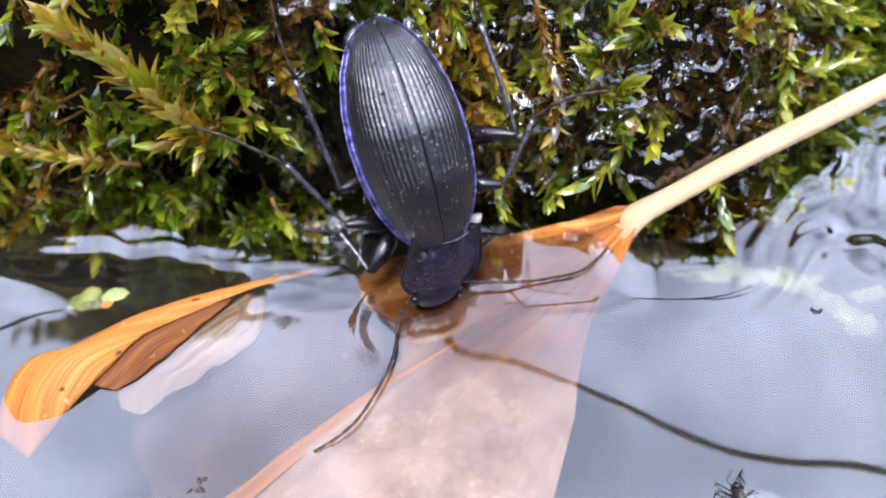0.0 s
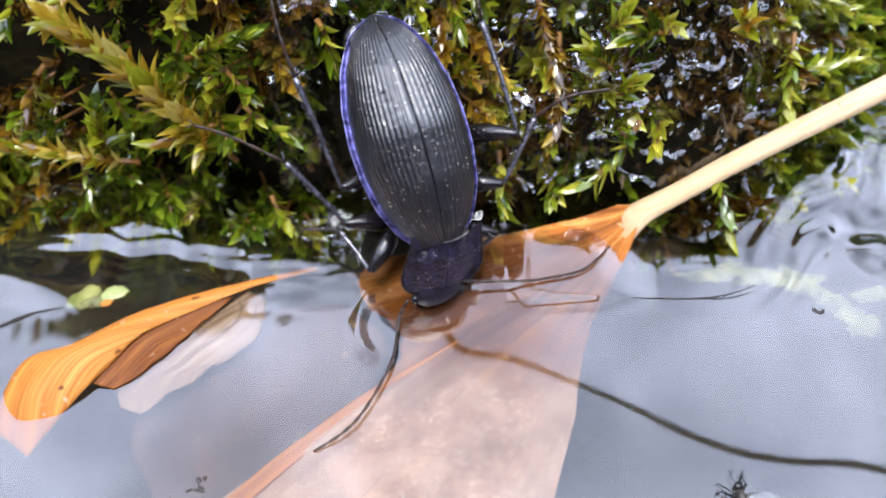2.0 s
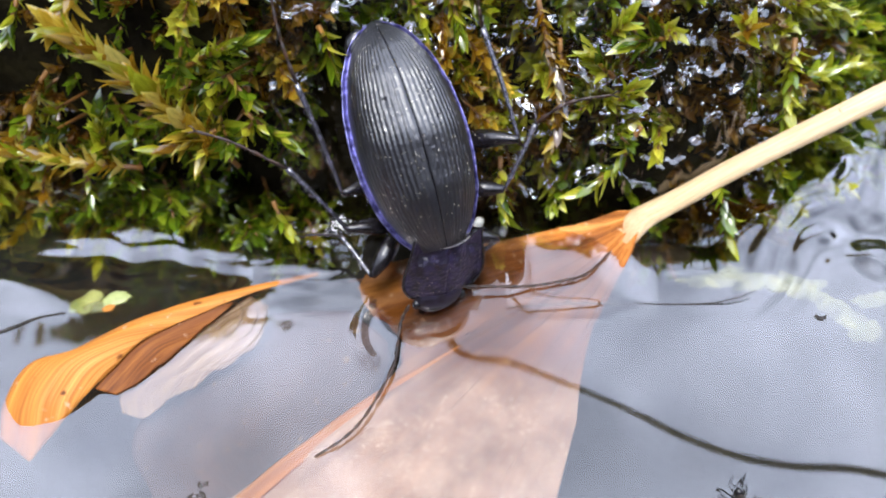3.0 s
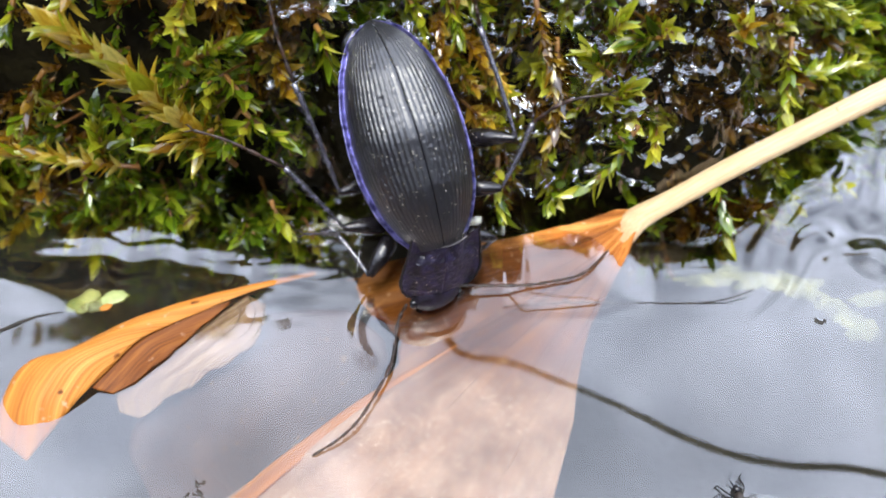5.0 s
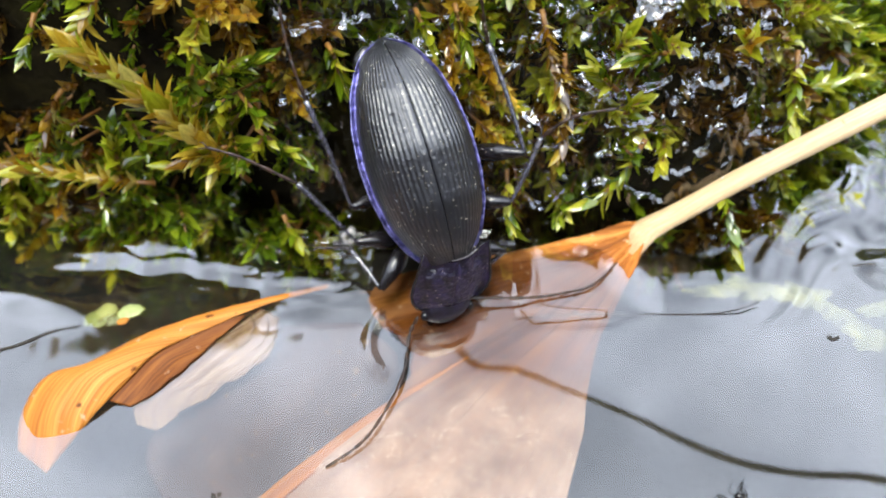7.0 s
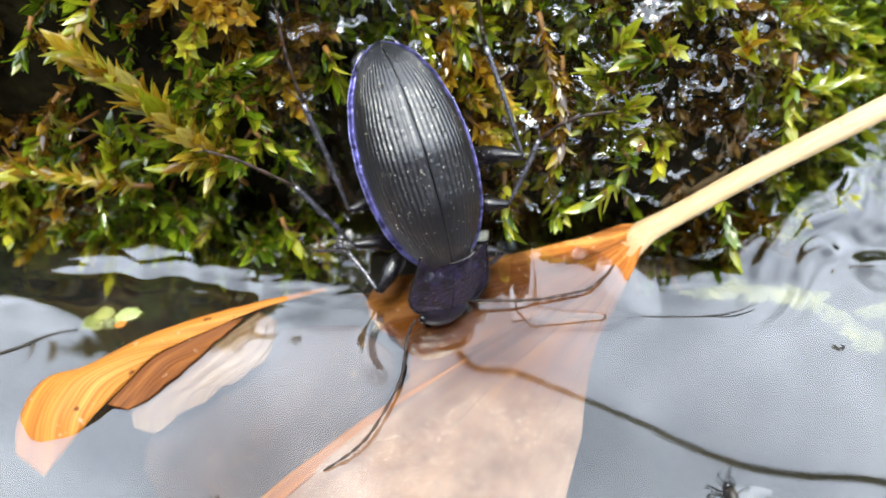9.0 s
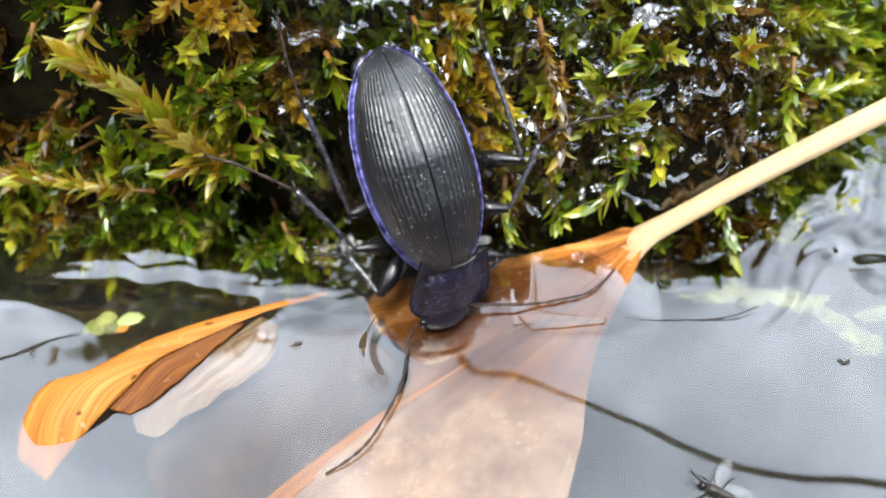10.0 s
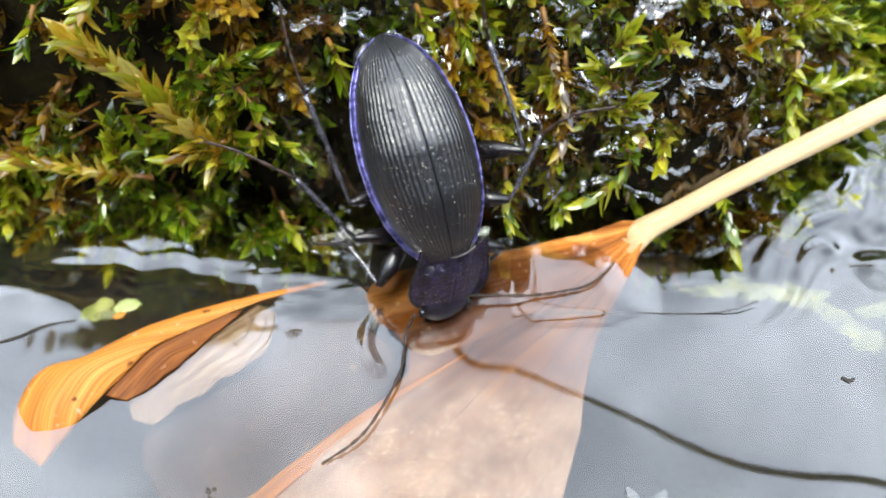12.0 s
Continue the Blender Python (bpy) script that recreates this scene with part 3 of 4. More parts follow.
def build_shoots():
    """The single shoots that stand out of the carpet."""
    rng = random.Random(21)
    tones = {"gold": MOSS_GOLD, "lime": MOSS_LIME, "green": MOSS_GREEN, "brown": MOSS_BROWN}
    leaves = {k: [leaf_mesh("leaf", 1.0, w, c, 0.3, m) for c, w in ((0.1, 0.38), (0.3, 0.42), (-0.2, 0.4), (0.5, 0.46))] for k, m in tones.items()}
    shoots = [
        ("gold", 3.1, 0.34, "golden moss shoot with overlapping pointed leaves", [(-14.6, 3.8, 5.2), (-18.2, 4.4, 10.1), (-21.1, 5.2, 13.4), (-23.6, 5.9, 15.6)]),
        ("gold", 2.2, 0.36, "amber moss shoot lying out over the water", [(-21.7, 4.1, 4.7), (-25.4, 3.8, 5.5), (-28.9, 4.1, 6.0), (-33.7, 4.5, 6.1)]),
        ("lime", 2.3, 0.5, "yellow-green moss shoot with upright leaves", [(-24.5, 4.5, 3.8), (-23.7, 4.2, 7.1), (-23.3, 4.2, 9.6)]),
        ("gold", 2.1, 0.45, "golden moss tip hanging down the bank", [(-22.0, 8.5, 18.1), (-23.2, 7.5, 16.9), (-24.7, 6.7, 15.3)]),
        ("gold", 2.0, 0.45, "golden star-shaped moss tip on the bank", [(-15.8, 4.8, 7.9), (-17.6, 3.8, 7.8), (-19.3, 3.3, 7.6)]),
        ("gold", 1.8, 0.45, "golden star-shaped moss tip on the bank", [(-16.2, 4.6, 7.5), (-16.4, 3.6, 7.4), (-16.8, 3.0, 6.8)]),
        ("lime", 1.9, 0.5, "yellow-green moss tip hanging to the water", [(-26.0, 4.6, 4.2), (-26.0, 3.6, 3.2), (-26.0, 2.9, 1.6)]),
        ("green", 2.2, 0.5, "green star-shaped moss tip on the bank", [(-17.0, 6.6, 12.1), (-15.0, 6.1, 13.6), (-12.8, 6.0, 14.6)]),
        ("green", 2.0, 0.5, "green star-shaped moss tip on the bank", [(-13.6, 5.3, 9.2), (-12.4, 4.3, 8.9), (-10.9, 3.5, 8.5)]),
        ("green", 2.0, 0.5, "green star-shaped moss tip on the bank", [(-14.4, 6.3, 11.5), (-13.6, 5.3, 11.3), (-12.8, 4.6, 11.0)]),
        ("lime", 2.0, 0.5, "yellow-green star-shaped moss tip on the bank", [(-8.2, 7.9, 14.3), (-7.7, 6.9, 14.2), (-7.4, 6.0, 13.4)]),
        ("lime", 2.0, 0.5, "yellow-green star-shaped moss tip on the bank", [(0.2, 10.6, 15.3), (0.6, 9.0, 14.8), (1.0, 7.7, 14.0)]),
        ("lime", 1.9, 0.5, "yellow-green star-shaped moss tip on the bank", [(-2.4, 10.0, 15.4), (-2.0, 8.8, 15.4), (-1.5, 7.8, 15.0)]),
        ("lime", 1.9, 0.45, "yellow-green moss star at the foot of the bank", [(3.9, 4.4, 5.7), (3.9, 2.7, 4.7), (4.1, 1.3, 3.4)]),
        ("brown", 1.7, 0.3, "russet moss shoot hanging down the bank", [(5.9, 9.6, 15.6), (6.5, 7.7, 14.0), (7.1, 6.4, 12.3), (7.8, 5.3, 10.3)]),
        ("brown", 1.7, 0.3, "russet moss shoot hanging down the bank", [(7.5, 8.0, 13.3), (7.7, 6.2, 11.5), (7.7, 4.6, 8.9), (7.3, 3.8, 6.9)]),
        ("lime", 2.1, 0.5, "yellow-green star-shaped moss tip on the bank", [(11.2, 6.5, 11.3), (10.2, 6.2, 12.5), (9.5, 6.2, 13.4)]),
        ("lime", 2.1, 0.5, "yellow-green star-shaped moss tip on the bank", [(11.7, 5.6, 9.8), (12.0, 5.2, 10.9), (12.4, 5.0, 11.6)]),
        ("lime", 2.0, 0.55, "yellow-green star-shaped moss tip on the bank", [(10.8, 7.9, 13.4), (11.0, 7.1, 14.7), (11.2, 6.9, 15.6)]),
        ("gold", 1.9, 0.55, "bright yellow star-shaped moss tip", [(20.4, 8.5, 12.4), (19.7, 7.9, 13.8), (19.1, 7.4, 15.1)]),
        ("lime", 2.0, 0.5, "yellow-green moss shoot hanging over the stalk", [(24.4, 10.7, 11.0), (24.1, 8.4, 9.5), (24.1, 6.4, 7.3)]),
        ("lime", 2.0, 0.45, "yellow-green moss shoot leaning over the stalk", [(24.4, 8.7, 8.6), (28.0, 10.8, 7.8), (32.2, 12.5, 7.1)]),
        ("green", 2.0, 0.5, "green moss tip at the pool's edge", [(19.1, 3.4, 5.0), (20.0, 1.9, 3.1), (20.7, 0.8, 1.1)]),
        ("green", 1.9, 0.5, "green moss tip above the water", [(-12.5, 2.7, 2.7), (-11.9, 1.6, 1.8), (-11.3, 1.1, 1.1)]),
        ("green", 2.2, 0.5, "green star-shaped moss tip on the bank", [(14.7, 7.8, 13.5), (13.3, 6.9, 14.1), (12.3, 6.5, 14.3)]),
        ("green", 2.0, 0.5, "green moss shoot lying on the wet bank", [(13.4, 4.8, 8.4), (11.7, 3.0, 6.0), (9.8, 2.3, 4.5)]),
        ("lime", 1.8, 0.5, "yellow-green star-shaped moss tip on the bank", [(-26.8, 8.4, 16.6), (-27.2, 7.3, 15.7), (-27.9, 6.6, 14.5)]),
        ("brown", 1.9, 0.4, "brown moss shoot in the hollow", [(-26.8, 7.1, 11.2), (-27.8, 6.1, 10.1), (-28.8, 5.4, 8.0)]),
    ]
    blend = {"gold": ("gold", "lime", "gold"), "lime": ("lime", "lime", "green"), "green": ("green", "green", "lime"), "brown": ("brown", "brown", "gold")}
    for tone, size, spacing, label, pts in shoots:
        path = smooth_path(pts, 14)
        shoot = new("moss_shoot")
        tagged(shoot, label, "moss", group="single moss shoots")
        shoot.matrix_world = pose(*mm(path[0]))
        local = path - path[0]
        st = Pieces()
        st.tube(local, [0.2, 0.16, 0.08], 6)
        st.make("stem", MOSS_STEM, shoot)
        for m, c, k in shoot_leaves(local, rng, size, spacing * 0.48, 40, 10):
            o = new("leaf", rng.choice(leaves[rng.choice(blend[tone])]))
            o.parent = shoot
            k *= rng.uniform(0.75, 1.15)
            k *= 0.75 + 0.5 * float(np.linalg.norm(c)) / float(np.linalg.norm(local[-1]))
            o.matrix_basis = Matrix.LocRotScale(mm(c), (m @ Matrix.Rotation(rng.uniform(-0.5, 0.5), 3, 'Y')).to_quaternion(), (k, k, k))


def build_film():
    """Water held in the moss on the wet side of the bank, in small tilted terraces."""
    xs, ys = np.arange(-12, 42, 0.2), np.arange(-1.0, 14, 0.16)
    v = []
    for y in ys:
        for x in xs:
            lump = rng_noise(x * 0.5, y * 0.6, 11) * 1.1 + 1.0 * rng_noise(x * 1.2, y * 1.4, 13) + 0.28 * rng_noise(x * 3.0, y * 3.4, 17)
            h = max(0.0, bank(x, y)) + lump
            if x < 3:
                h -= 1.9 + (1.35 + 0.8 * max(0.0, rng_noise(x * 0.15, y * 0.2, 21) + 0.2))
            else:
                tread = 2.3
                g = h + 3.2 * rng_noise(x * 0.22, y * 0.26, 33)
                n = math.floor(g / tread)
                f = g / tread - n
                step = tread * (n + (0.25 * f if f < 0.6 else 0.15 + 0.85 * ((f - 0.6) / 0.4) ** 1.5)) - g
                wet = max(0.0, min(1.0, 0.5 + 3.5 * rng_noise(x * 0.28, y * 0.34, 41)))
                h += wet * step - 1.0 + 0.07 * rng_noise(x * 4, y * 4, 27)
            v.append((x, y, h))
    nx = len(xs)
    keep = [q for q in grid_faces(len(ys), nx) if ys[q[0] // nx] > shore(xs[q[0] % nx]) + 2.2 + 0.8 * rng_noise(xs[q[0] % nx] * 0.7, 2.0, 4)]
    f = mesh_object("water_film", v, keep, FILM)
    f.visible_shadow = False
    return tagged(f, "glistening water film soaked into the moss", "water", kind="structure")


def build_drops():
    """Small drops clinging to the wet moss."""
    rng = random.Random(31)
    p = Pieces()
    for k in range(260):
        x = rng.uniform(5, 23)
        y = shore(x) + rng.uniform(0.6, 9.0)
        r = 0.07 + 0.17 * rng.random() ** 3
        if x < 19 and y < shore(x) + 3.6:
            continue
        n = bank_normal(x, y)
        c = np.array([x, y, bank(x, y)]) + n * rng.uniform(-0.9, 0.7)
        pts = []
        for i in range(7):
            for j in range(9):
                a, b = math.pi * i / 6, 2 * math.pi * j / 9
                pts.append(c + r * np.array([math.sin(a) * math.cos(b), math.sin(a) * math.sin(b), 0.85 * math.cos(a)]))
        p.add(pts, [f[::-1] for f in grid_faces(7, 9, True)])
    o = p.make("water_drops", WATER)
    o.visible_shadow = False
    tagged(o, "tiny clear water drops on the wet moss", "drops", kind="stuff")


# ---- the beetle ----
BODY = pose(-0.36 * MM, -2.32 * MM, 5.22 * MM, 39.0, 0, 0) @ pose(0, 0, 0, 0, 12.85, 0) @ pose(0, 0, 0, 0, 0, 17.5)
# the pronotum is bent down against the body, its base towards the wing cases
COLLAR = pose(-0.04 * MM, -2.60 * MM, 5.05 * MM, 75, 0, 0) @ pose(0, 0, 0, 0, 27, 0) @ pose(0, 0, 0, 0, 0, -6.6)


def build_beetle():
    beetle = new("ground_beetle")
    tagged(beetle, "black ground beetle with violet rims drinking at the water's edge", "beetle")
    beetle.matrix_world = BODY
    L = 14.6

    def half_width(u):
        return np.interp(u, [0, 0.08, 0.2, 0.35, 0.5, 0.65, 0.8, 0.9, 0.96, 1.0], [1.75, 2.7, 3.49, 3.89, 3.96, 3.71, 3.08, 2.27, 1.5, 0.1])

    def dome(u):
        return 4.05 * np.interp(u, [0, 0.08, 0.25, 0.5, 0.75, 0.9, 1.0], [0.36, 0.58, 0.86, 1.0, 0.83, 0.46, 0.04])

    nu = 240
    us = np.linspace(0, 1, nu)
    # soften the outline
    w = np.convolve(np.pad(half_width(us), 6, mode="edge"), np.ones(13) / 13, "valid")
    w[-8:] = np.linspace(w[-8], 0.12, 8)
    h = np.convolve(np.pad(dome(us), 10, mode="edge"), np.ones(21) / 21, "valid")
    h[-8:] = np.linspace(h[-8], 0.1, 8)
    def wing_case(side, s0, s1, count):
        v = []
        for i, u in enumerate(us):
            for j in range(count):
                s = s0 + (s1 - s0) * j / (count - 1)
                ang = min(1.0, s / 0.9) * math.pi / 2
                brim = min(0.33, 0.2 * w[i])
                q = max(0.0, (s - 0.9) / 0.1)
                x = side * (0.02 + (w[i] - brim) * math.sin(ang) ** 0.92 + brim * q)
                z = h[i] * max(0.0, math.cos(ang)) ** 0.85 + 0.16 * q * q
                # fine ridges broken into short links, with a row of pits on every fourth
                line = s * 17.5
                ridge = 0.5 - 0.5 * math.cos(line * 2 * math.pi)
                fade = min(1.0, max(0.0, 0.9 - s) * 9) * min(1.0, (1 - u) * 9) * min(1.0, s * 16)
                link = rng_noise(round(line) * 7.3, u * 75, side * 3.0)
                z += fade * (0.065 * ridge * (0.85 + 0.4 * link) + 0.012 * rng_noise(s * 70, u * 110, side * 3.0))
                if round(line) % 4 == 0 and rng_noise(round(line) * 5.1, u * 16, side * 5.0) > 0.28:
                    z -= 0.05 * fade
                if s > 0.84:
                    z += 0.014 * rng_noise(s * 30, u * 62, side * 3.0) * min(1.0, (s - 0.84) * 20)
                z -= 0.06 * math.exp(-(s / 0.006) ** 2) * min(1.0, u * 5)
                v.append((x, u * (L + 0.6) - 0.6, z))
        faces = grid_faces(nu, count)
        return v, (faces if side > 0 else [f[::-1] for f in faces])

    for side in (-1, 1):
        e = mesh_object("elytron", *wing_case(side, 0.0, 0.88, 190), ELYTRA, beetle, "finely ridged black wing case")
        mesh_object("margin", *wing_case(side, 0.88, 1.0, 20), VIOLET, e, "violet metallic rim")
        lip = Pieces()
        lip.tube([(side * (w[i] + 0.02), us[i] * (L + 0.6) - 0.6, 0.17) for i in range(2, nu - 2, 3)], [0.03, 0.06, 0.07, 0.06, 0.03], 7, 0.8)
        lip.make("lip", VIOLET, e, "violet metallic edge")
    # abdomen under the wing cases
    v = []
    for i, u in enumerate(us[::6]):
        ww = np.interp(u, us, w) * 0.96
        for j in range(17):
            a = math.pi * j / 16
            v.append((ww * math.cos(a), u * L * 0.985 + 0.1, -2.3 * math.sin(a) * np.interp(u, [0, 0.3, 0.9, 1], [0.8, 1, 0.7, 0.2])))
    mesh_object("abdomen", v, grid_faces(len(us[::6]), 17), CHITIN, beetle)

    tip = Pieces()
    tip.tube(smooth_path([(-1.5, L * 0.83, -0.5), (-1.55, L * 0.92, -0.4), (-1.0, L * 0.985, -0.15)], 9), [0.6, 0.8, 0.65, 0.2], 12, 0.7)
    tip.make("abdomen_tip", CHITIN, beetle)

    # pronotum: a heart-shaped saddle with raised rims
    to_body = BODY.inverted() @ COLLAR

    def collar(p):
        return tuple(np.array(to_body @ Vector(mm(p))) / MM)

    nu2, nv2 = 70, 81
    v = []
    for i in range(nu2):
        u = i / (nu2 - 1)
        ww = 1.09 * float(np.interp(u, [0, 0.08, 0.2, 0.35, 0.5, 0.62, 0.75, 0.87, 0.95, 1], [2.30, 2.36, 2.52, 2.68, 2.78, 2.79, 2.66, 2.36, 2.05, 1.8]))
        for j in range(nv2):
            s = -1 + 2 * j / (nv2 - 1)
            lobe = 0.9 * abs(s) ** 3 * max(0.0, 1 - u * 3.5)
            y = 0.1 - 4.5 * u + lobe + 0.25 * s * s * u
            z = 1.15 * (1 - abs(s) ** 2.2) * float(np.interp(u, [0, 0.25, 0.8, 1], [0.75, 1.0, 0.9, 0.7])) + 0.5 * max(0.0, (abs(s) - 0.74) / 0.26) ** 1.6
            z -= 0.10 * math.exp(-(s / 0.025) ** 2) * min(1.0, u * 8) + 0.3 * math.exp(-((abs(s) - 0.6) / 0.17) ** 2 - ((u - 0.14) / 0.12) ** 2)
            z += 0.05 * rng_noise(s * 9, u * 16, 5) + 0.05 * rng_noise(s * 34, u * 48, 9) + 0.03 * rng_noise(s * 70, u * 95, 12)
            z -= 0.28 * max(0.0, (u - 0.9) / 0.1) ** 2
            v.append(collar((s * ww, y, z)))
    top = mesh_object("pronotum", v, grid_faces(nu2, nv2), PRONOTUM, beetle, "violet-black pronotum with raised rims")
    edge = Pieces()
    for j in (0, nv2 - 1):
        edge.tube([v[i * nv2 + j] for i in range(0, nu2, 3)], [0.06, 0.10, 0.11, 0.08], 8)
    edge.tube([v[(nu2 - 1) * nv2 + j] for j in range(0, nv2, 4)], [0.06, 0.09, 0.06], 8)
    edge.make("rim", CHITIN, top, "glossy raised rim")
    gap = Pieces()
    gap.tube([collar((x, 0.22 + 0.055 * x * x, 0.86 - 0.15 * x * x)) for x in np.linspace(-1.5, 1.7, 15)], [0.02, 0.06, 0.075, 0.06, 0.03], 6)
    gap.make("neck_membrane", PALE, beetle, "pale line between pronotum and wing cases")
    under = []
    for i in range(12):
        u = i / 11
        for j in range(12):
            a = 2 * math.pi * j / 12
            under.append(collar((2.2 * (1 - 0.25 * u) * math.cos(a), 0.6 - 4.4 * u, -0.35 + 1.0 * math.sin(a))))
    mesh_object("thorax", under, grid_faces(12, 12, True), CHITIN, beetle)
    # head
    v = []
    for i in range(24):
        u = i / 23
        r = math.sin(math.pi * (0.2 + 0.78 * u)) ** 0.5 * 1.95
        for j in range(24):
            a = 2 * math.pi * j / 24
            v.append(collar((r * math.cos(a) * (1 - 0.2 * u) - 0.15 * u, -3.7 - 2.3 * u, 0.3 - 0.5 * u + 0.5 * r * math.sin(a) + 0.03 * rng_noise(math.cos(a) * 3, u * 6, math.sin(a) * 3))))
    head = mesh_object("head", v, grid_faces(24, 24, True), HEAD, beetle, "smooth black head dipped into the water")
    for s in (-1, 1):
        eye = Pieces()
        pts = []
        for i in range(9):
            for j in range(10):
                p, q = math.pi * i / 8, 2 * math.pi * j / 10
                pts.append(collar((s * 1.76 + 0.32 * math.sin(p) * math.cos(q), -4.75 + 0.36 * math.cos(p), 0.3 + 0.32 * math.sin(p) * math.sin(q))))
        eye.add(pts, grid_faces(9, 10, True))
        eye.make("eye", CHITIN, head)
        jaw = Pieces()
        jaw.tube(smooth_path([collar((s * 0.7, -5.8, -0.3)), collar((s * 0.85, -6.4, -0.5)), collar((s * 0.25, -6.9, -0.7))], 9), [0.35, 0.26, 0.07], 7)
        jaw.make("mandible", CHITIN, head)
    return beetle


def segments(path, radii, beads, sides=8, waist=0.55):
    """A jointed tube: swells between its joints."""
    n = beads * 6 + 1
    p = smooth_path(path, n)
    r = np.interp(np.linspace(0, 1, n), np.linspace(0, 1, len(radii)), radii)
    s = np.linspace(0, beads, n) % 1.0
    r = r * (waist + (1 - waist) * np.clip(s * 2.2, 0, 1) * np.where(s > 0.9, 0.8, 1.0))
    return tube(p, r, sides)


def to_local(ob, p):
    return np.array(ob.matrix_world.inverted() @ Vector(mm(p))) / MM


def build_legs(beetle):
    """Places of the joints in the world: hip, knee, ankle, then along the foot to the claws."""
    rng = random.Random(3)
    legs = [
        ("hind leg stretched up the bank", (-3.7, 2.8, 5.7), (-6.9, 0.4, 6.4), (-9.5, 4.4, 12.6), [(-10.2, 5.7, 14.4), (-10.6, 6.8, 15.7), (-10.9, 8.1, 17.2)], 1.0),
        ("middle leg reaching over the moss", (-3.8, 0.5, 2.8), (-6.8, -0.6, 3.8), (-10.5, 1.4, 7.8), [(-12.4, 1.7, 9.0), (-14.1, 2.0, 9.9), (-16.1, 2.2, 10.6)], 1.0),
        ("bent front leg with glossy thigh", (-3.6, -0.6, 2.6), (-5.1, -3.1, 1.5), (-7.3, -0.5, 2.7), [(-7.9, -0.4, 2.8), (-8.7, -0.4, 2.8), (-9.7, -0.4, 2.8)], 1.1),
        ("hind leg stretched up the bank", (1.4, 4.2, 7.8), (4.9, 2.9, 9.1), (2.4, 7.7, 14.4), [(2.2, 7.9, 15.3), (2.1, 8.3, 15.8), (1.9, 9.1, 17.1)], 1.0),
        ("middle leg reaching over the moss", (1.4, 2.0, 5.1), (4.1, 1.5, 5.6), (6.1, 4.4, 9.0), [(7.6, 4.7, 10.3), (9.0, 4.8, 10.9), (10.9, 4.7, 11.4)], 1.0),
        ("bent front leg with glossy thigh", (1.4, -0.6, 3.3), (3.8, -0.7, 2.8), (2.0, -0.1, -0.5), [(1.5, -0.5, -1.4), (1.2, -0.8, -1.8), (0.7, -1.1, -2.0)], 0.9),
    ]
    for label, hip, knee, ankle, foot, thick in legs:
        hip, knee, ankle = (to_local(beetle, q) for q in (hip, knee, ankle))
        foot = [to_local(beetle, q) for q in foot]
        fem = Pieces()
        fem.tube(smooth_path([hip, (hip * 0.5 + knee * 0.5) + np.array([0, 0, 0.12]), knee], 14), [0.5 * thick, 0.66 * thick, 0.62 * thick, 0.45 * thick, 0.26 * thick], 12)
        leg = fem.make("leg", LEG, beetle, label)
        tib = Pieces()
        tp = smooth_path([knee, knee * 0.5 + ankle * 0.5 + np.array([0.08, 0, 0.06]), ankle], 16)
        tv, tf = tube(tp, [0.13, 0.15, 0.16, 0.17, 0.22], 14)
        mid = np.repeat(tp, 14, axis=0)
        tv = [c + (q - c) * (0.8 if k % 2 else 1.06) for k, (q, c) in enumerate(zip(np.array(tv), mid))]
        tib.add(tv, tf)
        ax = (ankle - knee) / np.linalg.norm(ankle - knee)
        for k in range(60):
            c = tp[0] + (tp[-1] - tp[0]) * rng.uniform(0.12, 1.0)
            d = np.array([rng.uniform(-1, 1), rng.uniform(-1, 1), rng.uniform(-0.3, 1)])
            d = d - ax * np.dot(d, ax)
            d = d / np.linalg.norm(d) * 0.3 + ax * 0.3
            tib.tube([c, c + d * 0.6, c + d], [0.025, 0.018, 0.006], 4)
        for q in (-1, 1):
            d = np.cross(ax, [0, 0, 1]) * q * 0.35 + ax * 0.75
            tib.tube([ankle, ankle + d * 0.5, ankle + d], [0.07, 0.05, 0.01], 5)
        tib.make("tibia", TIBIA, leg)
        tar = Pieces()
        tar.add(*segments([ankle] + foot, [0.15, 0.14, 0.12, 0.11], 5, 7))
        e = foot[-1]
        d = (foot[-1] - foot[-2]) / np.linalg.norm(foot[-1] - foot[-2])
        for q in (-1, 1):
            sd = np.cross(d, [0, 0, 1]) * q
            tar.tube(smooth_path([e, e + d * 0.35 + sd * 0.22, e + d * 0.6 + sd * 0.16 - np.array([0, 0, 0.2])], 6), [0.06, 0.045, 0.01], 5)
        for k in range(22):
            f = rng.uniform(0, 1)
            pth = [ankle] + foot
            i = min(int(f * (len(pth) - 1)), len(pth) - 2)
            c = pth[i] + (pth[i + 1] - pth[i]) * (f * (len(pth) - 1) - i)
            dd = np.array([rng.uniform(-1, 1), rng.uniform(-1, 1), rng.uniform(-1, 1)]) * 0.22
            tar.tube([c, c + dd], [0.03, 0.008], 4)
        tar.make("tarsus", ANTENNA, leg)
    feelers = [
        [(-2.4, -5.4, 1.6), (-3.0, -6.3, 0.7), (-3.4, -9.5, 0.6), (-4.9, -12.8, 0.6), (-6.2, -14.4, 0.5), (-8.1, -15.6, 0.1)],
        [(0.4, -3.9, 1.6), (2.6, -3.4, 0.8), (5.8, -3.3, 0.7), (8.1, -2.9, 0.7), (10.1, -2.3, 0.8), (12.0, -0.5, 1.0)],
    ]
    for pts in feelers:
        a = Pieces()
        a.add(*segments([to_local(beetle, q) for q in pts], [0.14, 0.14, 0.13, 0.12, 0.11, 0.09], 11, 8, 0.48))
        a.make("antenna", ANTENNA, beetle, "long jointed brown-black antenna")


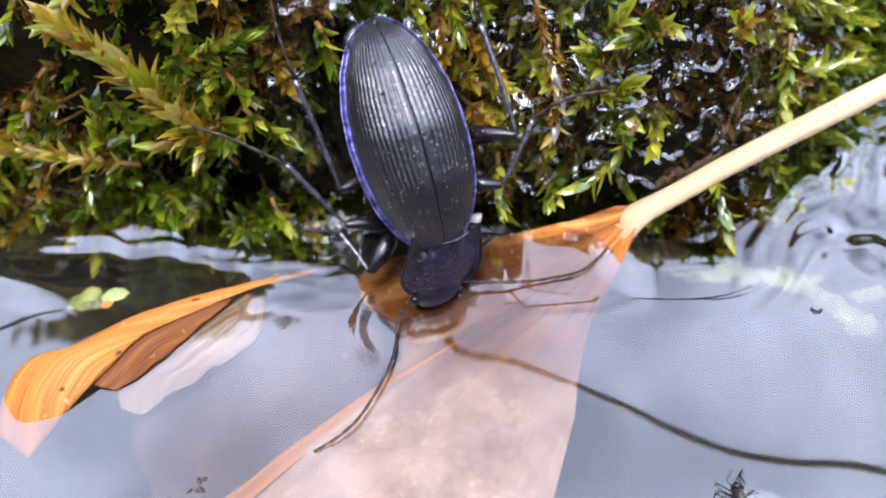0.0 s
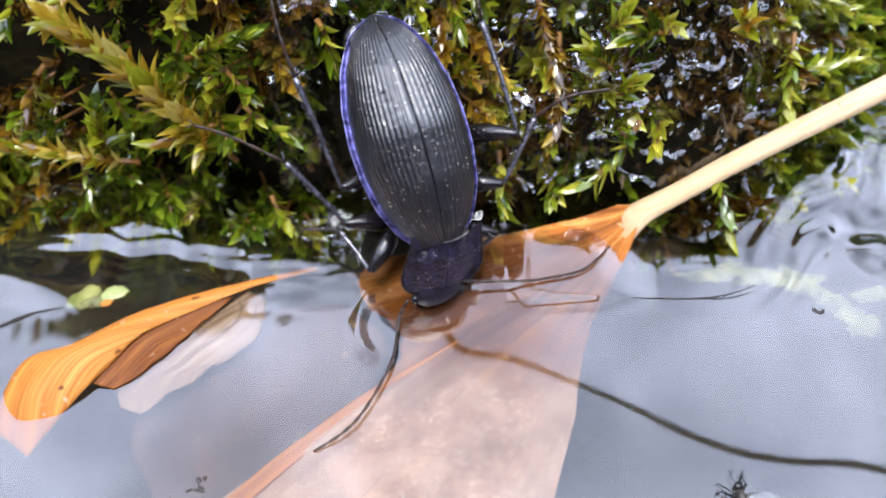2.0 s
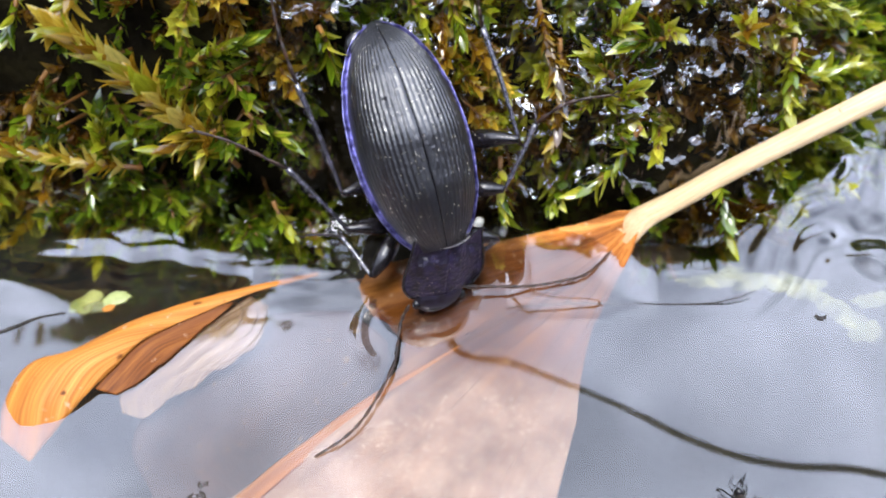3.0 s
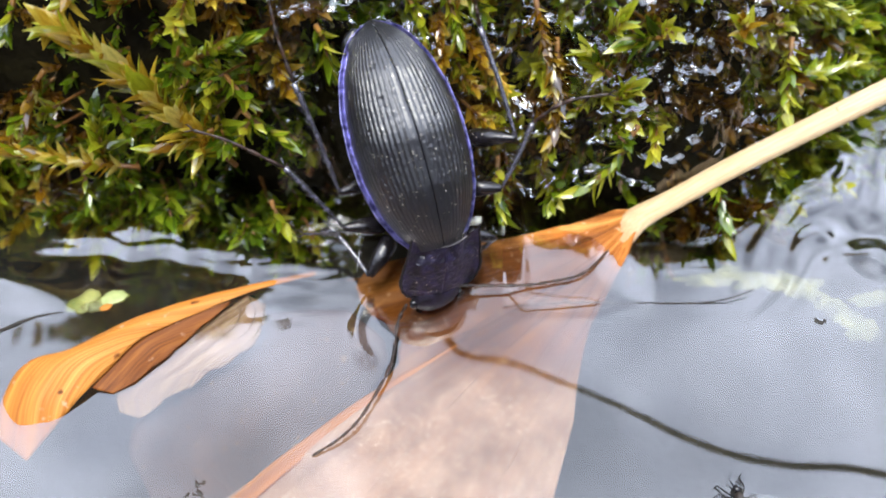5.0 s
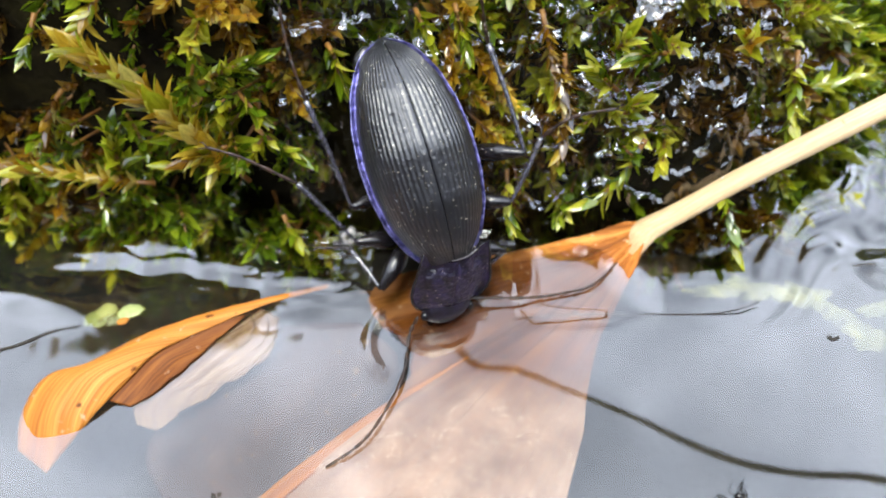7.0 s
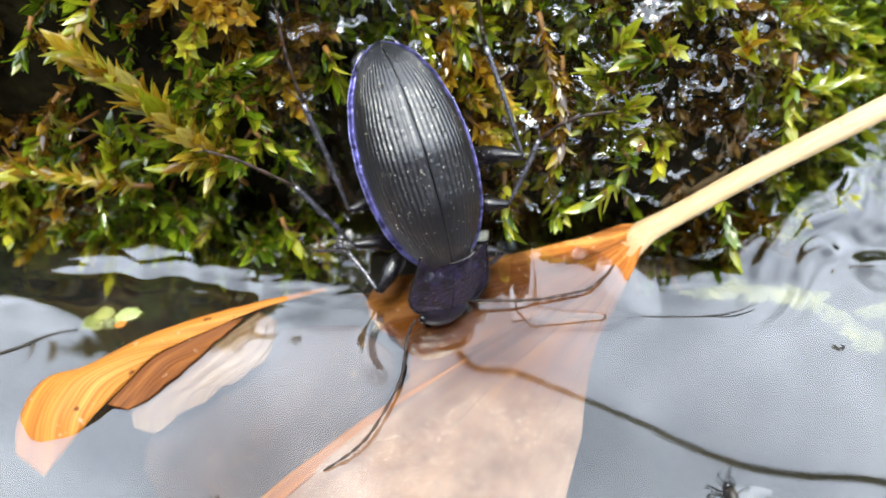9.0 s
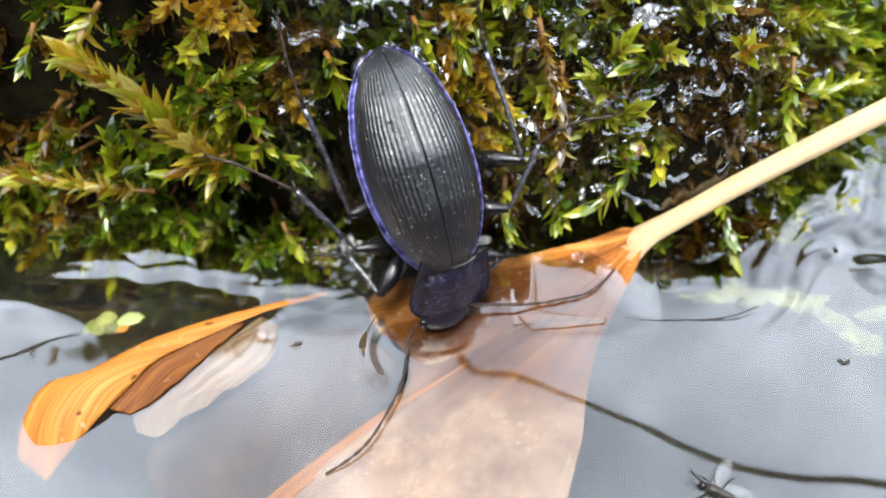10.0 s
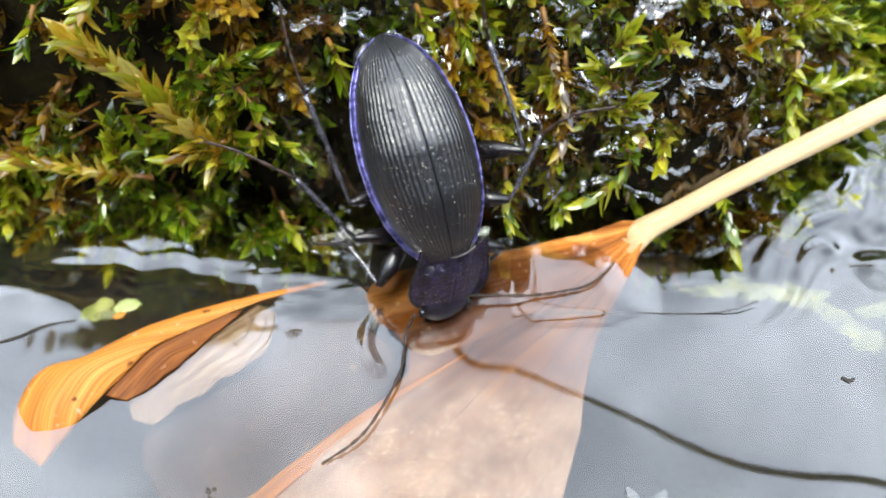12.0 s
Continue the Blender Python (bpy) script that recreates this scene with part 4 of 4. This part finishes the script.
# ---- the dead leaf ----
ROOT = (14.6, 1.9)


def blade_height(x, y, a, r):
    """Height of the blade: a in degrees round the stalk's end, r from it."""
    far = np.interp(r, [0, 6, 12, 18, 28, 48], [0.4, 0.0, -0.45, -0.9, -1.7, -2.8])
    rise = 0.34 * (y - 0.2) if y > 0.2 else 0.22 * max(-5.5, y - 0.2)
    k = max(0.0, min(1.0, (16 - r) / 10))
    z = far * (1 - k) + rise * k + 1.9 * math.exp(-(r / 2.6) ** 1.6) + 0.3 * math.exp(-((a + 118) / 9) ** 2) * max(0.0, min(1.0, (7 - r) / 3))
    z += 0.45 * math.exp(-((a + 144.0) / 1.6) ** 2) * min(1.0, r / 10)
    if a < -146:
        z -= 0.1 * min(1.0, (-146 - a) / 6) * max(0.0, min(1.0, (r - 10) / 8))
    z += 0.12 * math.sin(a * 0.9) * max(0.0, min(1.0, (r - 13) / 6)) + 0.25 * rng_noise(x * 0.25, y * 0.25, 6) * min(1.0, r / 8)
    return z


def build_leaf():
    leaf = new("dead_leaf")
    tagged(leaf, "orange-brown dead leaf half sunk at the water's edge", "leaf")
    na, nr = 220, 100
    v, uv = [], []
    for i in range(na):
        q = i / (na - 1)
        rmax = float(np.interp(110.5 + 65.5 * q, [111, 118, 140, 143, 145.3, 146.6, 149, 152, 158, 164, 169, 173, 176], [34, 46, 50, 46, 40, 23, 20.5, 19.5, 20, 21, 21.5, 20, 12]))
        for j in range(nr):
            r = 0.2 + (rmax - 0.2) * j / (nr - 1)
            # the outer edge sweeps in close to the stalk, then runs straight
            first = float(np.interp(r, [0, 1, 2.6, 4.5, 8.4, 15.9, 40], [-125, -118, -115, -118, -119, -112, -108]))
            last = float(np.interp(r, [0, 1.9, 2.7, 3.8, 5, 7.5, 10.7, 20], [-200, -200, -192, -185, -180.5, -177.5, -175.5, -176]))
            a = first + (last - first) * q
            rr = r * (1 + 0.02 * rng_noise(a * 0.3, 2.0, 4) * (j / nr))
            x, y = ROOT[0] + rr * math.cos(radians(a)), ROOT[1] + rr * math.sin(radians(a))
            v.append((x, y, blade_height(x, y, a, rr)))
            uv.append((rr, a * 0.28))
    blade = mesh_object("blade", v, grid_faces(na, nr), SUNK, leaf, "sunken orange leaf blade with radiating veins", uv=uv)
    sol = blade.modifiers.new("thickness", 'SOLIDIFY')
    sol.thickness, sol.offset = 0.12 * MM, 0.0
    for a0, r1 in ((-121, 40), (-128, 42), (-136, 44), (-144, 46), (-153, 20), (-162, 21), (-171, 22)):
        pts, uvs = [], []
        for r in np.linspace(2.5, r1, 30):
            aa = a0 + 1.0 * math.sin(r * 0.2 + a0)
            x, y = ROOT[0] + r * math.cos(radians(aa)), ROOT[1] + r * math.sin(radians(aa))
            pts.append((x, y, blade_height(x, y, aa, r) + 0.03))
        tv, tf = tube(pts, [0.12, 0.10, 0.08, 0.05], 6, 0, 0.5)
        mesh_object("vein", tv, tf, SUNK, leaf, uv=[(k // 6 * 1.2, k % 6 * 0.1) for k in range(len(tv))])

    pts = []
    for r in np.linspace(16.5, 42, 40):
        aa = -144.6 + 1.0 * math.sin(r * 0.21)
        x, y = ROOT[0] + r * math.cos(radians(aa)), ROOT[1] + r * math.sin(radians(aa))
        pts.append((x, y, blade_height(x, y, aa, r) + 0.05))
    tv, tf = tube(pts, [0.15, 0.45, 0.55, 0.6, 0.6, 0.6], 10, 0, 0.2)
    mesh_object("edge_rib", tv, tf, LEAF, leaf, "reddish-orange rib along the blade's edge", uv=[(k // 10 * 0.65, k % 10 * 0.12) for k in range(len(tv))])

    def ruled(name, first, last, n, across, arch, label, ragged=0.0, thick=0.14, mat=LEAF):
        a, b = smooth_path(first, n), smooth_path(last, n)
        v, uv = [], []
        for i in range(n):
            w = np.linalg.norm(a[i] - b[i])
            for j in range(across):
                q = j / (across - 1)
                p = a[i] * (1 - q) + b[i] * q
                rag = ragged * (rng_noise(i * 0.13, 3.0, 1) + 0.3 * rng_noise(i * 0.5, 5.0, 1)) * q
                v.append((p[0] + rag, p[1] - rag, p[2] + arch * w * math.sin(q * math.pi) + 0.10 * rng_noise(p[0] * 0.7, p[1] * 0.7, 2)))
                uv.append((i * 24.0 / n, q * w))
        o = mesh_object(name, v, grid_faces(n, across), mat, leaf, label, uv=uv)
        sol = o.modifiers.new("thickness", 'SOLIDIFY')
        sol.thickness, sol.offset = thick * MM, 0.0

    # margin curled up out of the water
    ruled("curled_margin", [(-9.2, -1.6, -0.3), (-14.2, -3.3, 0.3), (-17.9, -4.7, 0.6), (-21.4, -6.3, 0.7), (-24.7, -8.5, 0.8), (-27.1, -9.3, 0.7), (-28.2, -10.3, 0.3), (-28.8, -12.2, -0.3), (-28.7, -14.0, -1.0)],
          [(-9.2, -1.8, -0.3), (-13.8, -3.7, 0.2), (-17.0, -5.5, 0.4), (-19.1, -6.7, 0.5), (-20.6, -7.8, 0.6), (-21.9, -9.7, 0.6), (-23.4, -11.6, 0.3), (-24.6, -13.1, -0.2), (-26.5, -15.5, -1.2)],
          90, 18, 0.14, "orange leaf margin curled up out of the water", 0.0, 0.2)
    ruled("inner_fold", [(-14.8, -4.4, 0.3), (-17.4, -5.6, 0.4), (-20.6, -7.8, 0.5), (-21.9, -9.6, 0.5), (-22.9, -11.1, 0.3)],
          [(-15.2, -4.9, 0.1), (-16.7, -6.5, 0.1), (-18.1, -8.2, 0.1), (-19.6, -9.9, 0.1), (-21.5, -11.4, 0.0)],
          50, 12, -0.05, "brown inner face of the curled margin", 0.12, 0.1, FOLD)
    # inner lobe, under water beside the curled margin
    ruled("lobe", [(-13.9, -3.6, -0.3), (-17.0, -6.4, -0.3), (-19.9, -9.7, -0.3), (-21.4, -11.1, -0.4), (-21.2, -12.3, -0.8)],
          [(-12.5, -4.3, -0.4), (-12.7, -6.7, -0.6), (-14.8, -8.9, -0.7), (-17.2, -10.5, -0.9), (-19.9, -12.6, -1.2)], 60, 24, -0.03, "pale frayed leaf lobe just under water", 0.35, 0.1, LOBE)
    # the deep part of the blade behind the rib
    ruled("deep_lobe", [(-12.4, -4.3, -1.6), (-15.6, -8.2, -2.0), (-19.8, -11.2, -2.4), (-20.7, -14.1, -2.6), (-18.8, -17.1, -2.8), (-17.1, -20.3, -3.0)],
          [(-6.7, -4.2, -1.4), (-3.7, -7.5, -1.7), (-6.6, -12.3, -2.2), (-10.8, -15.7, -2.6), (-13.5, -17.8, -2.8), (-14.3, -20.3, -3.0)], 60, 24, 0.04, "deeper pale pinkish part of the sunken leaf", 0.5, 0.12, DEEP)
    pts = smooth_path([(10.4, -0.7, -0.9), (11.7, 0.3, -0.1), (13.1, 1.15, 1.0), (14.4, 1.7, 2.15), (16.9, 2.4, 3.6), (20.6, 3.6, 5.6), (26.1, 5.3, 8.1), (30.3, 6.6, 10.0), (34.6, 7.8, 12.2)], 70)
    tv, tf = tube(pts, [0.2, 0.8, 1.2, 1.3, 1.2, 1.05, 0.88, 0.80, 0.78, 0.77, 0.77, 0.78, 0.8, 0.8, 0.8, 0.8], 16, 0, 0.7,
                  [0.05, 0.12, 0.35, 0.6, 0.75, 0.8, 0.85, 0.85, 0.85])
    mesh_object("petiole", tv, tf, PETIOLE, leaf, "pale straw-coloured leaf stalk", uv=[(k // 16 * 0.7, k % 16 * 0.3) for k in range(len(tv))])
    return leaf


# ---- small things on and over the water ----
def strand(name, pts, radii, mat, label, category):
    s = Pieces()
    s.tube(smooth_path(pts, 40), radii, 7)
    return tagged(s.make(name, mat), label, category)


def grass_material():
    m, t, b = material("dry_grass", 0.5)
    t.links.new(ramp_of(t, noise_tex(t, 500, 4), [(0.3, (0.30, 0.27, 0.18)), (0.7, (0.60, 0.54, 0.38))]), b.inputs["Base Color"])
    return m


GRASS = grass_material()


def pale_green_material():
    m, t, b = material("pale_green", 0.4)
    t.links.new(ramp_of(t, noise_tex(t, 700, 4), [(0.3, (0.20, 0.25, 0.07)), (0.7, (0.48, 0.50, 0.22))]), b.inputs["Base Color"])
    return m


PALE_GREEN = pale_green_material()


def algae_material():
    m, t, b = material("algae", 0.5)
    t.links.new(ramp_of(t, noise_tex(t, 900, 5), [(0.3, (0.16, 0.19, 0.05)), (0.7, (0.50, 0.50, 0.26))]), b.inputs["Base Color"])
    t.links.new(ramp_of(t, noise_tex(t, 520, 5, None, 0.65), [(0.36, (0.0, 0.0, 0.0)), (0.68, (0.8, 0.8, 0.8))]), b.inputs["Alpha"])
    return m


ALGAE = algae_material()


def fly_body_material():
    m, t, b = material("fly_body", 0.4)
    t.links.new(ramp_of(t, noise_tex(t, 1500, 3), [(0.35, (0.010, 0.008, 0.007)), (0.7, (0.05, 0.036, 0.024))]), b.inputs["Base Color"])
    return m


FLY_BODY = fly_body_material()


def flake(parts, centre, rx, ry, turn, rng, thick=0.12, dome=0.1, ragged=0.16):
    """A rounded uneven plate with thickness."""
    n = 30
    c, s = math.cos(turn), math.sin(turn)
    rings = []
    for q, z in ((0.03, dome), (0.55, dome * 0.9), (0.9, dome * 0.4), (1.0, 0.0), (0.9, -thick), (0.03, -thick)):
        for k in range(n):
            a = 2 * math.pi * k / n
            r = q * (1 + ragged * (rng_noise(math.cos(a) * 1.4 + centre[0], math.sin(a) * 1.4 + centre[1], 3) + 0.7 * rng_noise(math.cos(a) * 3.4 + centre[0], math.sin(a) * 3.4, 6)))
            x, y = rx * r * math.cos(a), ry * r * math.sin(a)
            rings.append((centre[0] + x * c - y * s, centre[1] + x * s + y * c, centre[2] + z))
    faces = grid_faces(6, n, True)
    parts.add(rings, faces)


def build_floating():
    rng = random.Random(5)
    stem = strand("grass_stem", [(-12, 30, 22), (-6, 20, 27), (1.0, 8.1, 30.0), (7.2, 6.5, 31.0), (14.4, 3.4, 31.5), (25.9, -1.3, 32.0), (35.8, -4.2, 32.0), (45.1, -5.6, 32.0), (62, -12, 31)],
                  [0.5, 0.46, 0.4, 0.4, 0.44, 0.46, 0.4], GRASS, "dry grass stem rooted in the bank, arching over the water", "grass")
    strand("fibre_and_arc", [(4.3, -4.7, 0.1), (8.6, -4.3, 0.0), (12.6, -4.3, 0.0), (17.8, -4.3, 0.0), (20.1, -4.1, 0.3), (21.9, -3.5, 0.5)], [0.03, 0.06, 0.06, 0.04], FLY_BODY, "thin dark plant fibre floating on the water", "fibre")
    strand("fibre_and_arc", [(-31.9, -7.2, 0.1), (-30.5, -6.7, 0.1), (-28.5, -5.7, 0.1), (-26.5, -5.2, 0.1)], [0.06, 0.08, 0.03], FLY_BODY, "thin dark plant fibre floating on the water", "fibre")
    # dark arcs of the curved water surface, built as thin solid strands
    for pts in ([(-13.4, -3.5, 0.0), (-12.5, -5.1, 0.0), (-12.8, -6.9, 0.0), (-13.8, -8.2, 0.0)], [(-13.8, -3.7, 0.0), (-13.1, -5.1, 0.0), (-13.4, -6.6, 0.0), (-14.4, -7.5, 0.0)],
                [(-14.6, -4.1, 0.0), (-14.1, -5.2, 0.0), (-14.4, -6.4, 0.0), (-15.2, -7.2, 0.0)]):
        strand("fibre_and_arc", pts, [0.02, 0.035, 0.012], FLY_BODY, "hair-thin dark arc modelled for a meniscus line on the water", "fibre")
    crumb = Pieces()
    for k in range(7):
        c = (-15.1, -17.6, 0.0)
        flake(crumb, (c[0] + rng.uniform(-0.5, 0.5), c[1] + rng.uniform(-0.45, 0.45), 0.05), rng.uniform(0.1, 0.24), rng.uniform(0.06, 0.14), rng.uniform(0, 3), rng, 0.08, 0.05, 0.5)
    tagged(crumb.make("plant_crumb", FLY_BODY), "small clump of dark plant crumbs on the water", "debris")
    weed = new("duckweed")
    tagged(weed, "pale green duckweed floating near the moss", "duckweed")
    for name, mat, label, c, rx, ry, a in (("frond", PALE_GREEN, "", (-23.3, -4.0, -0.05), 1.0, 0.68, 0.5), ("frond", PALE_GREEN, "", (-25.0, -3.9, -0.1), 0.75, 0.6, 0.2),
                                           ("frond", PALE_GREEN, "", (-25.7, -4.6, -0.15), 0.8, 0.65, -0.3), ("frond", ALGAE, "half-clear whitish frond", (-24.6, -4.7, -0.05), 0.85, 0.5, 0.1),
                                           ("fleck", LEAF, "orange leaf fleck", (-23.6, -4.8, 0.02), 0.42, 0.26, 0.4)):
        p = Pieces()
        flake(p, c, rx, ry, a, rng, ragged=0.3)
        p.make(name, mat, weed, label)
    algae = new("algae")
    tagged(algae, "pale yellow-green algae shreds just under the water", "algae")
    for c, rx, ry, a in (((19.2, -2.0, -0.5), 2.6, 0.55, 0.05), ((23.0, -2.2, -0.4), 2.4, 0.9, -0.1), ((25.6, -2.6, -0.5), 2.0, 1.0, -0.4), ((28.0, -4.4, -0.6), 1.9, 0.9, -0.6),
                         ((29.3, -6.1, -0.6), 1.6, 0.8, -0.3), ((26.6, -3.3, -0.5), 1.8, 0.5, -0.5), ((30.7, -3.5, -0.6), 1.6, 0.5, 0.2), ((20.9, -1.2, -0.3), 0.8, 0.35, 0.2)):
        p = Pieces()
        flake(p, c, rx, ry, a, rng, 0.2, 0.15, 0.75)
        p.make("shred", ALGAE, algae)


def wing_material():
    m, t, b = material("fly_wing", 0.25)
    b.inputs["Base Color"].default_value = (0.6, 0.61, 0.64, 1)
    b.inputs["Alpha"].default_value = 0.1
    bump(t, b, noise_tex(t, 1500, 2), 0.4, 0.0002)
    return m


WING = wing_material()


def build_fly():
    fly = new("drowned_fly")
    tagged(fly, "small dead winged fly drifting on the water surface", "fly")
    p = Pieces()
    p.tube(smooth_path([(0, -1.5, 0), (0, -0.8, 0.05), (0, 0.0, 0.1), (0, 0.55, 0.1)], 14), [0.08, 0.24, 0.3, 0.27, 0.34, 0.33, 0.12], 10)
    p.make("body", FLY_BODY, fly)
    p = Pieces()
    p.tube(smooth_path([(0, 0.5, 0.1), (0, 0.75, 0.1), (0, 1.0, 0.05)], 8), [0.12, 0.3, 0.1], 9)
    p.make("head", CHITIN, fly)
    for a in (-105, -165):
        w = Pieces()
        n = 14
        top, low = [], []
        for k in range(n):
            s = k / (n - 1)
            half = 0.44 * math.sin(math.pi * min(1.0, 0.06 + s * 0.9)) ** 0.7
            top.append((s * 2.4, half, 0.12 + 0.25 * s))
            low.append((s * 2.4, -half, 0.10 + 0.15 * s))
        pts = [(x, y, z) for pair in zip(top, low) for x, y, z in pair]
        q = radians(90 + a)
        pts = [(x * math.cos(q) - y * math.sin(q), x * math.sin(q) + y * math.cos(q) + 0.2, z) for x, y, z in pts]
        w.add(pts, [(2 * k, 2 * k + 1, 2 * k + 3, 2 * k + 2) for k in range(n - 1)])
        o = w.make("wing", WING, fly, "clear whitish veined wing")
        sol = o.modifiers.new("thickness", 'SOLIDIFY')
        sol.thickness = 0.02 * MM
    for x0, y0, pts in ((-0.25, 0.3, [(-0.8, 0.7), (-1.1, 1.1), (-1.35, 1.0)]), (-0.2, 0.1, [(-0.9, 0.3), (-1.3, 0.6), (-1.5, 0.3)]), (0.2, 0.35, [(0.5, 0.9), (0.45, 1.3), (0.75, 1.6)]),
                        (-0.2, -0.1, [(-0.8, -0.3), (-1.3, -0.2), (-1.6, -0.5)]), (0.2, 0.0, [(0.8, 0.3), (1.2, 0.2), (1.4, 0.4)]), (0.2, -0.2, [(0.7, -0.6), (1.1, -0.7), (1.3, -1.0)])):
        p = Pieces()
        p.tube(smooth_path([(x0, y0, 0.05)] + [(x, y, 0.2 if i == 0 else 0.02) for i, (x, y) in enumerate(pts)], 12), [0.07, 0.05, 0.025], 5)
        p.make("leg", CHITIN, fly)
    for s in (-1, 1):
        p = Pieces()
        p.tube(smooth_path([(s * 0.12, 0.95, 0.15), (s * 0.3, 1.35, 0.25), (s * 0.35 + 0.3, 1.7, 0.2), (s * 0.5 + 0.4, 1.9, 0.1)], 10), [0.035, 0.03, 0.012], 5)
        p.make("antenna", CHITIN, fly)
    return fly


def build_speck():
    rng = random.Random(9)
    p = Pieces()
    for dx, dy in ((0, 0), (0.28, 0.1), (-0.22, 0.16)):
        flake(p, (dx, dy, 0.06), 0.2, 0.12, dx * 3, rng, 0.08, 0.05)
    return tagged(p.make("plant_speck", FLY_BODY), "tiny dark plant speck drifting on the water", "debris")


build_ground()
build_water()
build_film()
build_drops()
build_carpet()
BEETLE = build_beetle()
bpy.context.view_layer.update()
build_legs(BEETLE)
build_leaf()
build_floating()
build_shoots()
FLY = build_fly()
SPECK = build_speck()


def motions():
    walk(FLY, [(t, pose(x * MM, y * MM, 0.12 * MM, 0, 0, heading - 90)) for t, x, y, heading in
               [(0.0, 18.01, -18.54, 97), (3.0, 18.02, -18.46, 97), (5.0, 18.07, -18.39, 97), (6.0, 17.97, -18.54, 98), (7.0, 17.73, -18.16, 100), (8.0, 17.73, -17.75, 104), (9.0, 17.39, -17.32, 106), (9.5, 17.08, -16.92, 125), (10.0, 16.33, -16.70, 155), (10.5, 14.76, -16.96, 188), (11.0, 13.48, -17.72, 205), (11.5, 12.22, -18.48, 215), (12.0, 12.14, -19.00, 220)]])
    walk(SPECK, [(t, pose(x * MM, y * MM, 0.05 * MM)) for t, x, y in [(0.0, 26.10, -5.40), (3.0, 26.13, -5.49), (7.0, 26.4, -6.35), (9.0, 26.75, -6.95), (10.5, 26.9, -8.3), (12.0, 26.75, -9.48)]])


motions()
